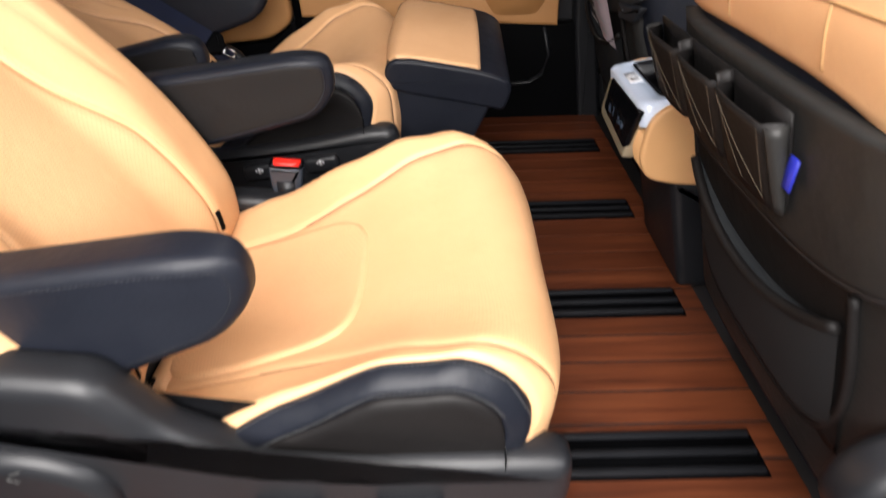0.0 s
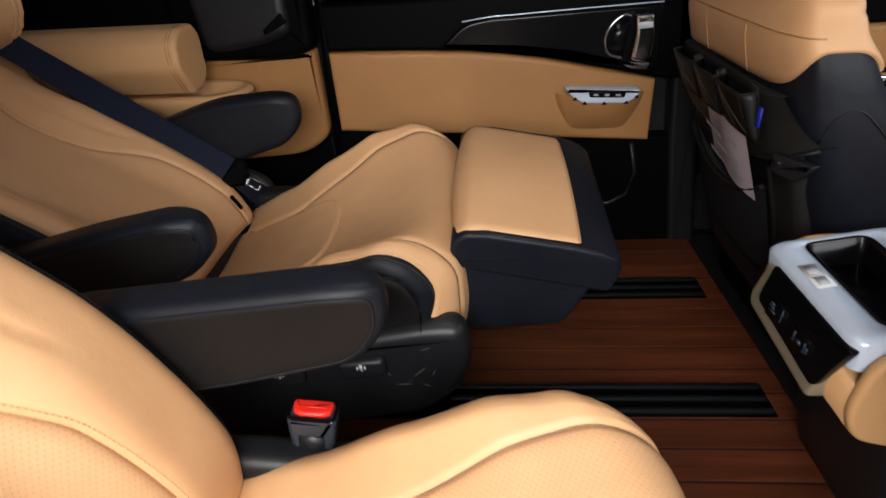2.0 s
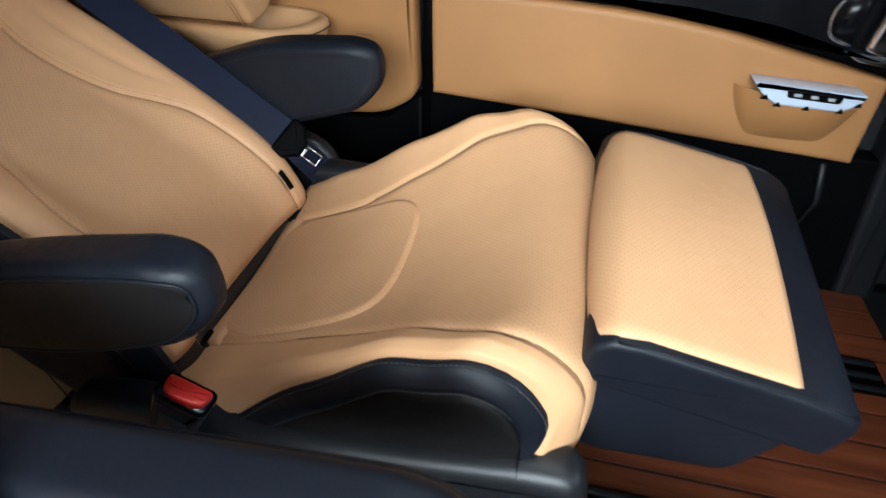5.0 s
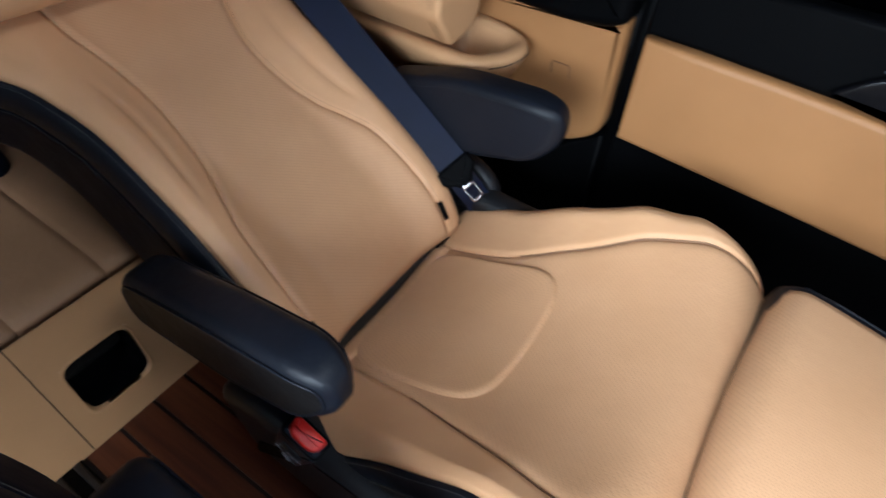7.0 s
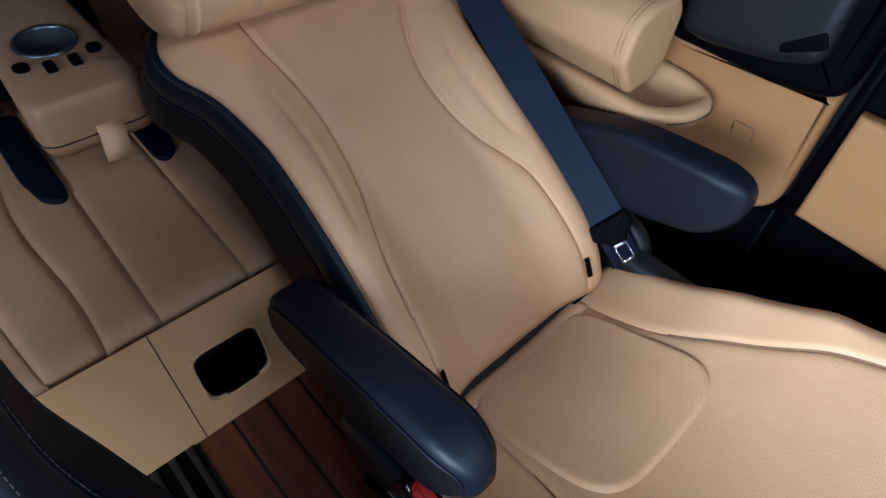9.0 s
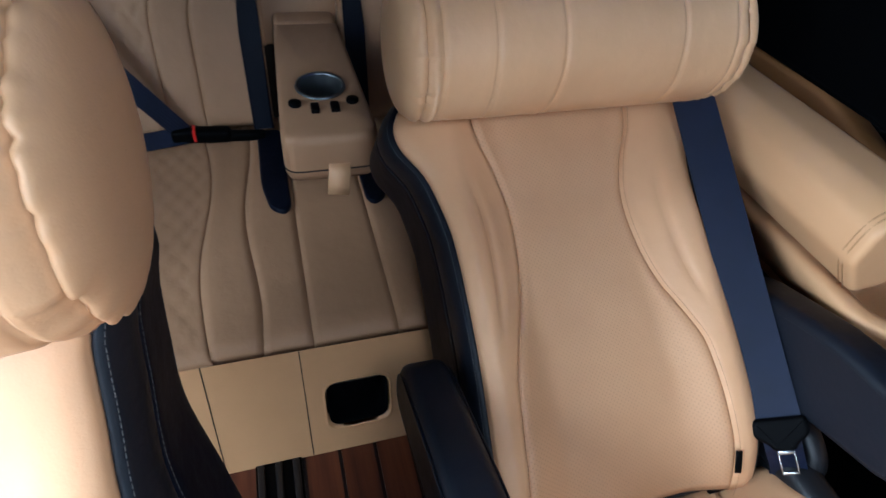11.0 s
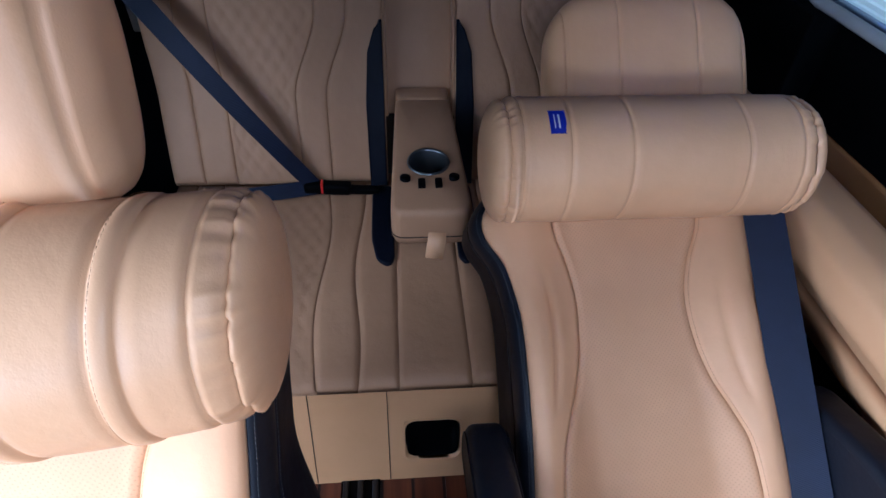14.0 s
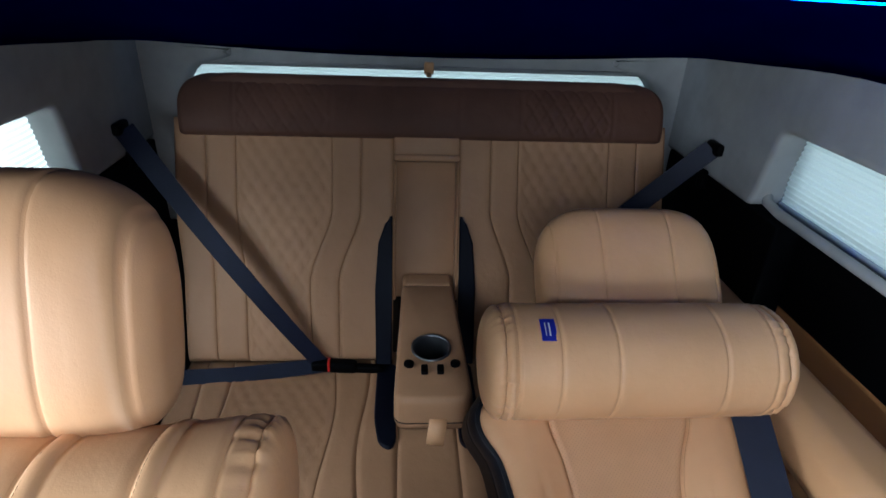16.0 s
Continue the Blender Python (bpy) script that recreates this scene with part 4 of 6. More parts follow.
def buckle(label, at, lean, side):
    k = thing("belt_buckle", label, "seat belt buckle", at, group="seat belt buckles")
    m = Matrix.Translation(at) @ Matrix.Rotation(radians(lean), 4, "Y") @ Matrix.Rotation(radians(side), 4, "X")
    b = bmesh.new()
    prism(b, rounded([(-0.021, -0.085), (0.021, -0.085), (0.027, -0.03), (0.029, 0.0), (-0.029, 0.0), (-0.027, -0.03)], 0.006, 3), -0.015, 0.015, "y", 0.006, 3)
    bmesh.ops.transform(b, matrix=m, verts=b.verts)
    h = part("housing", b, BUCKLE, k, "smoky translucent plastic housing")
    top = rounded([(-0.0245, 0.011), (0.0245, 0.011), (0.0215, -0.007), (0.012, -0.0115), (-0.012, -0.0115), (-0.0215, -0.007)], 0.006, 4)
    b = bmesh.new()
    prism(b, top, -0.006, 0.006, "z", 0.003, 3)
    bmesh.ops.transform(b, matrix=m, verts=b.verts)
    bt = part("release_button", b, RED, h, "red release button")
    b = bmesh.new()
    rbox(b, 0.0, -0.001, 0.0062, 0.036, 0.0014, 0.0012, 0.0, 1, m)
    part("moulded_rib", b, RED, bt)
    b = bmesh.new()
    ol = rounded([(-0.028, -0.0145), (0.028, -0.0145), (0.028, 0.0145), (-0.028, 0.0145)], 0.007, 4)
    add_grid(b, [[m @ Vector((x * f, y * f, z)) for x, y in ol] for f, z in ((1.0, -0.006), (1.0, 0.0015), (0.96, 0.003), (0.9, 0.0015), (0.9, -0.004))], close_v=True)
    part("rim", b, BLACK, h)
    # glints on the wrinkled clear film, painted as pale ribbons
    rnd = random.Random(5)
    for q in range(6):
        x, z, t = rnd.uniform(-0.022, 0.008), rnd.uniform(-0.075, -0.045), rnd.uniform(-0.7, 0.4)
        b = bmesh.new()
        ribbon(b, [m @ Vector((x + 0.005 * i * math.cos(t), -0.0162 + 0.0004 * (i % 2), z + 0.005 * i * math.sin(t))) for i in range(4)], (0, -1, 0), [0.0004, 0.0018, 0.0012, 0.0003], 0.0006)
        part("film_glint", b, STITCH, h, "painted glint on a clear film wrinkle")
    b = bmesh.new()
    rbox(b, 0, -0.0155, -0.045, 0.03, 0.001, 0.036, 0, 1, m)
    part("care_label", b, GREY, h)
    b = bmesh.new()
    tube(b, [m @ Vector((0, 0, -0.07)), m @ Vector((0.0, 0, -0.13)), m @ Vector((-0.03, 0, -0.2))], 0.009)
    part("stalk", b, BLACK, k)
    return k


buckle("black belt buckle with a red button beside the upright seat", (-0.25, -0.11, 0.303), 6, 0)
buckle("black belt buckle with a red button beside the reclined seat", (-0.47, 0.058, 0.3), 25, 0)

# ---------------------------------------------------------------- rear bench
bench = thing("rear_bench", "tan leather rear bench with quilted backs and a fold-down console", "bench seat", (-1.2, 0, 0))


def flat_cross(a, s):
    return a, 0.0, 0.0


CY = 0.016
bseat = Skin(Matrix(((-1, 0, 0, 0), (0, -1, 0, CY), (0, 0, 1, 0), (0, 0, 0, 1))), [(0.925, 0.236), (0.905, 0.246), (0.906, 0.26), (0.93, 0.271), (0.98, 0.275), (1.1, 0.277), (1.3, 0.28), (1.5, 0.285), (1.56, 0.285)], flat_cross)
b = bmesh.new()
rbox(b, -1.28, CY, 0.15, 0.66, 1.24, 0.2, 0.03, 2)
rbox(b, -1.7, CY, 0.6, 0.12, 1.22, 0.8, 0.03, 2, Matrix.Translation((-1.58, 0, 0.29)) @ Matrix.Rotation(radians(-19), 4, "Y") @ Matrix.Translation((1.66, 0, -0.29)))
part("bench_core", b, UNDER, bench)


def diamonds(s, a):
    k = 1 / 0.036
    u, v = (s * 0.62 + a) * k, (s * 0.62 - a) * k
    d = min(abs(u - round(u)), abs(v - round(v)))
    return -0.004 * (1 - smoothstep(0.0, 0.16, d))


LS = bseat.length
cols = [0.615, 0.555, 0.495, 0.228, 0.15, 0.068]
for sg in (-1, 1):
    for k in range(5):
        def seam(q):
            return lambda s: q + (0.009 * math.sin(13 * s + 22 * q) if 0.1 < q < 0.6 else 0.0)
        hi, lo = seam(cols[k]), seam(cols[k + 1])
        nhi, nlo = (lambda s, f=hi: -f(s)), (lambda s, f=lo: -f(s))
        b = bmesh.new()
        quilt = diamonds if k == 2 else None
        ns, na = (70, 34) if quilt else (30, 6)
        if sg > 0:
            bseat.panel(b, 0.02, LS, lo, hi, ns, na, 0.0022, 0.005, wave=quilt)
        else:
            bseat.panel(b, 0.02, LS, nhi, nlo, ns, na, 0.0022, 0.005, wave=quilt)
        part("cushion_panel", b, TAN_BENCH_SHADED, bench, "quilted tan leather" if quilt else "")
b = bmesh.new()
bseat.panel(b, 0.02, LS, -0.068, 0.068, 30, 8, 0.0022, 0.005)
part("cushion_panel", b, TAN_BENCH_SHADED, bench)
for sg in (-1, 1):
    b = bmesh.new()
    ol = rounded([(-1.5, 0.072), (-1.23, 0.072), (-1.205, 0.085), (-1.225, 0.112), (-1.3, 0.125), (-1.5, 0.125)], 0.02, 4)
    prism(b, [(x, CY + sg * y) for x, y in ol], 0.272, 0.288, "z", 0.004, 2)
    part("dark_insert", b, NAVY, bench, "navy black leather insert")
# skirt with an opening
b = bmesh.new()
hx, hz0, hz1, hy0, hy1 = -0.857, 0.054, 0.156, -0.045, 0.066
for y0, y1, z0, z1 in ((-0.6, hy0, 0.0, 0.245), (hy1, 0.62, 0.0, 0.245), (hy0, hy1, 0.0, hz0), (hy0, hy1, hz1, 0.245)):
    rbox(b, hx - 0.012, (y0 + y1) / 2, (z0 + z1) / 2, 0.024, y1 - y0, z1 - z0, 0.0, 1)
RAKE = Matrix(((1, 0, -0.265, 0), (0, 1, 0, 0), (0, 0, 1, 0), (0, 0, 0, 1)))
bmesh.ops.transform(b, matrix=RAKE, verts=b.verts)
part("skirt", b, TAN_VINYL, bench, "tan vinyl skirt with an opening", False)
for y in (-0.078, -0.228, 0.2):
    b = bmesh.new()
    rbox(b, hx + 0.0002, y, 0.122, 0.001, 0.0016, 0.24, 0, 1)
    bmesh.ops.transform(b, matrix=RAKE, verts=b.verts)
    part("skirt_seam", b, UNDER, bench)
b = bmesh.new()
oo = rounded([(hy0 - 0.005, hz0 - 0.005), (hy1 + 0.005, hz0 - 0.005), (hy1 + 0.005, hz1 + 0.005), (hy0 - 0.005, hz1 + 0.005)], 0.024, 5)
ii = rounded([(hy0, hz0), (hy1, hz0), (hy1, hz1), (hy0, hz1)], 0.025, 5)
mid = [((p[0] + q[0]) / 2, (p[1] + q[1]) / 2) for p, q in zip(oo, ii)]
add_grid(b, [[Vector((hx + 0.0005, *p)) for p in oo], [Vector((hx + 0.002, *p)) for p in mid], [Vector((hx + 0.001, *p)) for p in ii], [Vector((hx - 0.02, *p)) for p in ii]], close_v=True)
bmesh.ops.transform(b, matrix=RAKE, verts=b.verts)
part("opening_rim", b, TAN_VINYL, bench)
b = bmesh.new()
rows = [[Vector((hx - 0.004, *p)) for p in inset_outline(ii, 0.003)], [Vector((hx - 0.12, *p)) for p in inset_outline(ii, 0.003)]]
g = add_grid(b, rows, close_v=True)
b.faces.new(g[-1])
bmesh.ops.transform(b, matrix=RAKE, verts=b.verts)
part("opening_liner", b, BLACK, bench)

# bench back
bb0, bb1 = Vector((-1.5, 0, 0.295)), Vector((-1.715, 0, 0.885))
ud = (bb1 - bb0).normalized()
BBM = Matrix(((ud.x, 0, ud.z, bb0.x), (0, -1, 0, CY), (ud.z, 0, -ud.x, bb0.z), (0, 0, 0, 1)))
bback = Skin(BBM, [(0.0, 0.0), (0.02, 0.012), (0.15, 0.016), (0.35, 0.012), (0.55, 0.004), (0.628, 0.0)], flat_cross)
LBB = bback.length
pos = [(0.625, 0.61), (0.55, 0.534), (0.476, 0.456), (0.238, 0.295), (0.166, 0.222), (0.084, 0.084)]
for sg in (-1, 1):
    for k in range(5):
        def lo_f(s, k=k):
            return lerp_table([(0.0, pos[k + 1][1]), (0.22, pos[k + 1][1]), (0.42, pos[k + 1][0]), (0.65, pos[k + 1][0])], s)

        def hi_f(s, k=k):
            return lerp_table([(0.0, pos[k][1]), (0.22, pos[k][1]), (0.42, pos[k][0]), (0.65, pos[k][0])], s)
        quilt = diamonds if k == 2 else None
        ns, na = (76, 36) if quilt else (34, 8)
        b = bmesh.new()
        if sg > 0:
            bback.panel(b, 0.004, LBB, lo_f, hi_f, ns, na, 0.0025, 0.005, wave=quilt)
        else:
            bback.panel(b, 0.004, LBB, lambda s: -hi_f(s), lambda s: -lo_f(s), ns, na, 0.0025, 0.005, wave=quilt)
        part("back_panel", b, TAN_BENCH_SHADED, bench, "quilted tan leather" if quilt else "")
    b = bmesh.new()
    ol = [(0.0, 0.086), (0.0, 0.128), (0.2, 0.13), (0.32, 0.122), (0.37, 0.105), (0.39, 0.086)]
    prism(b, [(u, sg * y) for u, y in ol], 0.014, 0.024, "z", 0.003, 2)
    bmesh.ops.transform(b, matrix=BBM, verts=b.verts)
    part("dark_insert", b, NAVY, bench, "navy black leather insert")
# pocket left by the folded console
for y, w in ((-0.081, 0.008), (0.081, 0.008)):
    b = bmesh.new()
    rbox(b, 0.35, y, -0.012, 0.36, w, 0.05, 0.003, 1, BBM)
    part("pocket_side", b, TAN_BENCH_SHADED, bench)
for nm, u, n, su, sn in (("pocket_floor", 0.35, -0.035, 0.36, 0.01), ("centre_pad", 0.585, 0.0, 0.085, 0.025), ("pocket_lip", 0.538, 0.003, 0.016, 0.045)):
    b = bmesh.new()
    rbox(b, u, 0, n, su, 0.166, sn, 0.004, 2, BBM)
    part(nm, b, TAN_BENCH_SHADED, bench)
# head strip along the top
hsm = Matrix.Translation((-1.735, CY, 0.936)) @ Matrix.Rotation(radians(-14), 4, "Y")
b = bmesh.new()
ol = rounded([(-0.59, -0.07), (0.59, -0.07), (0.585, 0.005), (0.52, 0.055), (-0.52, 0.055), (-0.585, 0.005)], [0.01, 0.01, 0.05, 0.05, 0.05, 0.05], 5)
prism(b, ol, -0.04, 0.012, "x", 0.012, 3)
bmesh.ops.transform(b, matrix=hsm, verts=b.verts)
part("head_strip_core", b, STRIP_SHADED, bench)
roll = Skin(BBM, [(0.583, -0.004), (0.588, 0.012), (0.605, 0.021), (0.64, 0.026), (0.69, 0.022), (0.72, 0.01), (0.737, -0.012), (0.74, -0.04)], flat_cross)


def strip_half(s):
    return 0.607 - 0.095 * max(0.0, (s - 0.09) / (roll.length - 0.09)) ** 2.2


def strip_quilt(s, a):
    """Shallow quilting over the two outer fields, one sewn line beside each."""
    t = abs(a)
    g = -0.002 * sum(math.exp(-((t - q) / 0.003) ** 2) for q in (0.084, 0.238, 0.476))
    return g + (0.6 * diamonds(s, a) if 0.25 < t < 0.465 else 0.0)


b = bmesh.new()
roll.panel(b, 0.0, roll.length, lambda s: -strip_half(s), strip_half, 60, 260, 0.004, 0.01, wave=strip_quilt)
part("head_strip", b, STRIP_SHADED, bench, "leather headrest roll along the top, ceiling shade put into its brown")

# fold-down console
con = thing("fold_down_console", "tan leather fold-down armrest console with a steel cup holder", "armrest", (-1.35, 0.02, 0.4))
cm = Matrix.Translation((-1.337, 0.021, 0.446)) @ Matrix.Rotation(radians(4), 4, "Y")
b = bmesh.new()
ol = rounded([(-0.215, -0.066), (0.185, -0.082), (0.185, 0.082), (-0.215, 0.066)], [0.01, 0.03, 0.03, 0.01], 5)
ol = [(p[0] + (q[0] - p[0]) * k / 8, p[1] + (q[1] - p[1]) * k / 8) for p, q in zip(ol, ol[1:] + ol[:1]) for k in range(8)]
# top face with the hole of the cup holder
cupc, cupr = Vector((0.03, 0.0)), 0.041
n = len(ol)
ring = []
for x, y in ol:
    t = math.atan2(y - cupc.y, x - cupc.x)
    ring.append((cupc.x + cupr * math.cos(t), cupc.y + cupr * math.sin(t)))
rows = [[Vector((x, y, 0.042)) for x, y in ring],
        [Vector(((x * 0.94 + 0.0), y * 0.88, 0.046)) for x, y in ol],
        [Vector((x * 0.985, y * 0.965, 0.042)) for x, y in ol],
        [Vector((x, y, 0.028)) for x, y in ol],
        [Vector((x, y, -0.03)) for x, y in ol],
        [Vector((x * 0.97, y * 0.95, -0.045)) for x, y in ol]]
g = add_grid(b, rows, close_v=True)
b.faces.new(g[-1])
bmesh.ops.transform(b, matrix=cm, verts=b.verts)
body = part("console_body", b, TAN_BENCH_SHADED, con)
b = bmesh.new()
rows = []
for rr, z in ((0.045, 0.045), (0.044, 0.0485), (0.0405, 0.0485), (0.039, 0.044), (0.037, -0.018), (0.0362, -0.0205), (0.02, -0.021), (0.0, -0.021)):
    rows.append([cm @ Vector((cupc.x + rr * math.cos(t * math.pi / 20), cupc.y + rr * math.sin(t * math.pi / 20), z)) for t in range(40)])
add_grid(b, rows, close_v=True)
part("cup_holder", b, plastic("dark_steel", (0.16, 0.17, 0.18), 0.32, 0, 0.9), body, "dark steel cup holder")
for dx, dy in ((0.083, -0.05), (0.083, 0.05)):
    b = bmesh.new()
    tube(b, [cm @ Vector((dx, dy, 0.04)), cm @ Vector((dx, dy, 0.0495))], 0.011, 20)
    part("socket", b, BLACK, body, "round black socket")
for dy in (-0.017, 0.017):
    b = bmesh.new()
    rbox(b, 0.1, dy, 0.046, 0.026, 0.015, 0.01, 0.003, 2, cm)
    part("rocker_button", b, BLACK, body, "small black rocker button")
b = bmesh.new()
ribbon(b, [cm @ Vector(p) for p in ((0.17, 0.01, -0.018), (0.186, 0.01, -0.012), (0.2, 0.008, -0.018), (0.206, 0.005, -0.034), (0.209, 0.003, -0.058))], (0.6, 0, 0.8), 0.036, 0.005)
part("pull_strap", b, TAN_PILLOW, body, "cream leather pull strap")
b = bmesh.new()
seam_ring = [cm @ Vector((x * 1.0015, y * 1.004, -0.022)) for x, y in ol]
tube(b, seam_ring[len(ol) // 4:3 * len(ol) // 4 + 1], 0.0014, 6)
part("seam", b, UNDER, body)
b = bmesh.new()
rbox(b, -0.24, 0, 0.03, 0.06, 0.13, 0.03, 0.012, 3, cm)
part("hinge_cover", b, TAN_BENCH_SHADED, body)

# ---------------------------------------------------------------- far side trim
door = tagged(new("door_1"), "closed far sliding door with tan vinyl panel and black trim", "car door", kind="structure")
b = bmesh.new()
top = [(0.356, 0.436), (0.28, 0.452), (0.208, 0.467), (0.092, 0.492), (0.0, 0.505), (-0.083, 0.512), (-0.2, 0.518), (-0.32, 0.521), (-0.405, 0.523)]
prism(b, [(-0.4, 0.335), (-0.1, 0.318), (0.15, 0.30), (0.357, 0.288)] + top, 0.787, 0.83, "y", 0.01, 3)
part("tan_panel", b, TAN_DOOR_SHADED, door, "tan vinyl door panel")
b = bmesh.new()
prism(b, [(-0.41, -0.05), (0.5, -0.05), (0.5, 0.29), (0.35, 0.29), (0.15, 0.302), (-0.1, 0.32), (-0.41, 0.337)], 0.81, 0.86, "y", 0.006, 2)
part("lower_panel", b, BLACK, door)
b = bmesh.new()
prism(b, [(-0.41, 0.525), (-0.32, 0.523), (-0.083, 0.514), (0.092, 0.494), (0.208, 0.469), (0.5, 0.41), (0.5, 0.63), (-0.41, 0.63)], 0.80, 0.86, "y", 0.008, 2)
part("upper_panel", b, BLACK, door)
b = bmesh.new()
prism(b, rounded([(-0.14, 0.526), (-0.105, 0.558), (-0.078, 0.576), (-0.03, 0.584), (0.151, 0.592), (0.352, 0.6), (0.356, 0.453), (0.319, 0.461), (0.159, 0.501), (0.026, 0.518)], 0.012, 3), 0.785, 0.81, "y", 0.005, 2)
strip_ob = part("gloss_strip", b, GLOSS, door, "piano black door strip")
b = bmesh.new()
tube(b, [(-0.09, 0.785, 0.58), (-0.03, 0.784, 0.588), (0.15, 0.784, 0.596), (0.35, 0.784, 0.604)], 0.0018, 6)
part("bright_line", b, SILVER, strip_ob, "thin bright line along the strip")
bowl, _ = curve_points([(0.272, 0, 0.488), (0.24, 0, 0.5), (0.231, 0, 0.53), (0.242, 0, 0.56), (0.268, 0, 0.58), (0.283, 0, 0.577)], 24)
b = bmesh.new()
tube(b, [(p.x, 0.7835, p.z) for p in bowl], 0.003, 8)
rim_ob = part("handle_rim", b, CHROME, door, "chrome rim of the handle bowl")
b = bmesh.new()
prism(b, [(p.x, p.z) for p in bowl], 0.7832, 0.79, "y")
part("handle_bowl", b, GLOSS, rim_ob)
b = bmesh.new()
prism(b, rounded([(0.287, 0.583), (0.327, 0.585), (0.333, 0.545), (0.33, 0.492), (0.312, 0.482), (0.286, 0.488), (0.293, 0.545)], 0.008, 4), 0.757, 0.775, "y", 0.006, 3)
hd = part("door_handle", b, CHROME, door, "chrome inner door handle under clear film")
b = bmesh.new()
prism(b, rounded([(0.293, 0.567), (0.324, 0.569), (0.326, 0.556), (0.294, 0.554)], 0.003, 2), 0.7562, 0.76, "y")
part("film_tab", b, WHITE, hd)
b = bmesh.new()
prism(b, rounded([(0.262, 0.482), (0.335, 0.478), (0.33, 0.462), (0.29, 0.466)], 0.006, 3), 0.775, 0.788, "y", 0.003, 2)
part("handle_foot", b, METAL, hd)
# pull cup: a bowed shell under the switch plate
b = bmesh.new()
rows = []
for i in range(9):
    v = i / 8
    row = []
    for j in range(25):
        u = j / 24
        w = 0.105 * (1 - 0.42 * v ** 1.5)
        x = 0.229 + (u - 0.5) * 2 * w
        bow = 0.045 * math.sin(math.pi * min(max(u, 0), 1)) ** 0.6 * (1 - v ** 2.2)
        row.append(Vector((x, 0.789 - bow, 0.412 - 0.092 * v)))
    rows.append(row)
add_grid(b, rows)
part("pull_cup", b, TAN_DOOR_SHADED, door, "tan moulded pull cup")
b = bmesh.new()
prism(b, rounded([(0.143, 0.431), (0.316, 0.425), (0.306, 0.408), (0.283, 0.395), (0.187, 0.397), (0.162, 0.411)], 0.006, 3), 0.742, 0.79, "y", 0.004, 2)
plate = part("switch_plate", b, SILVER, door, "silver film-covered window switch plate")
b = bmesh.new()
prism(b, rounded([(0.195, 0.426), (0.28, 0.4225), (0.277, 0.409), (0.198, 0.412)], 0.004, 3), 0.739, 0.746, "y", 0.002, 2)
switch = part("window_switch", b, GLOSS, plate)
for k in range(3):
    b = bmesh.new()
    rbox(b, 0.212 + 0.025 * k, 0.7385, 0.418 - 0.001 * k, 0.011, 0.0012, 0.005, 0, 1)
    part("symbol", b, STITCH, switch)
for x, z in ((0.166, 0.409), (0.188, 0.3985), (0.232, 0.397), (0.282, 0.3975), (0.304, 0.41)):
    b = bmesh.new()
    prism(b, [(x - 0.006, z - 0.003), (x + 0.006, z - 0.003), (x + 0.001, z + 0.005)], 0.7405, 0.7425, "y")
    part("film_notch", b, BLACK, plate)
# map pocket below
b = bmesh.new()
tube(b, [(0.32, 0.8, 0.28), (0.34, 0.8, 0.2), (0.32, 0.8, 0.14), (0.28, 0.8, 0.115), (0.1, 0.8, 0.11)], 0.006, 8)
part("pocket_rim", b, GREY, door)

trim = tagged(new("trim"), "tan and black side trim behind the far sliding door", "trim", kind="structure")
b = bmesh.new()
prism(b, rounded([(-0.44, 0.53), (-0.432, 0.32), (-0.5, 0.275), (-0.66, 0.262), (-1.5, 0.26), (-1.5, 0.6), (-0.98, 0.6), (-0.72, 0.518)], [0.006, 0.03, 0.05, 0.02, 0, 0, 0.02, 0.03], 4), 0.795, 0.85, "y", 0.012, 3)
part("tan_panel", b, TAN_DOOR_SHADED, trim, "tan vinyl quarter panel")
b = bmesh.new()
prism(b, [(-0.425, 0.0), (-0.425, 0.32), (-0.5, 0.268), (-0.66, 0.255), (-1.5, 0.255), (-1.5, 0.0)], 0.8, 0.85, "y", 0.006, 2)
part("lower_panel", b, BLACK, trim)
b = bmesh.new()
prism(b, rounded([(-0.434, 0.538), (-0.465, 0.522), (-0.53, 0.514), (-0.7, 0.517), (-0.76, 0.6), (-0.76, 0.86), (-0.436, 0.86)], 0.012, 3), 0.772, 0.85, "y", 0.02, 5)
part("pillar_cover", b, BLACK, trim, "charcoal plastic pillar cover")
b = bmesh.new()
prism(b, rounded([(-0.475, 0.575), (-0.53, 0.556), (-0.64, 0.54), (-0.685, 0.548), (-0.7, 0.78), (-0.485, 0.78)], [0.02, 0.02, 0.02, 0.03, 0, 0], 4), 0.748, 0.79, "y", 0.018, 4)
guide = part("belt_guide", b, GREY, trim, "blue-black moulded belt cover")
# finger recess laid on as a black plate, its shade only coloured
b = bmesh.new()
prism(b, rounded([(-0.478, 0.6), (-0.53, 0.575), (-0.535, 0.586), (-0.488, 0.622)], 0.004, 3), 0.7465, 0.76, "y", 0.001, 1)
part("recess_shade_plate", b, BLACK, guide)
b = bmesh.new()
prism(b, [(-0.428, 0.0), (-0.405, 0.0), (-0.405, 0.9), (-0.428, 0.9)], 0.82, 0.855, "y")
part("door_gap", b, BLACK, trim)
# black ledge below the quarter window
b = bmesh.new()
prism(b, [(-1.6, 0.6), (-0.45, 0.6), (-0.45, 0.795), (-1.34, 0.795), (-1.42, 0.78), (-1.6, 0.78)], 0.785, 0.85, "y", 0.01, 2)
part("window_ledge", b, BLACK, trim)
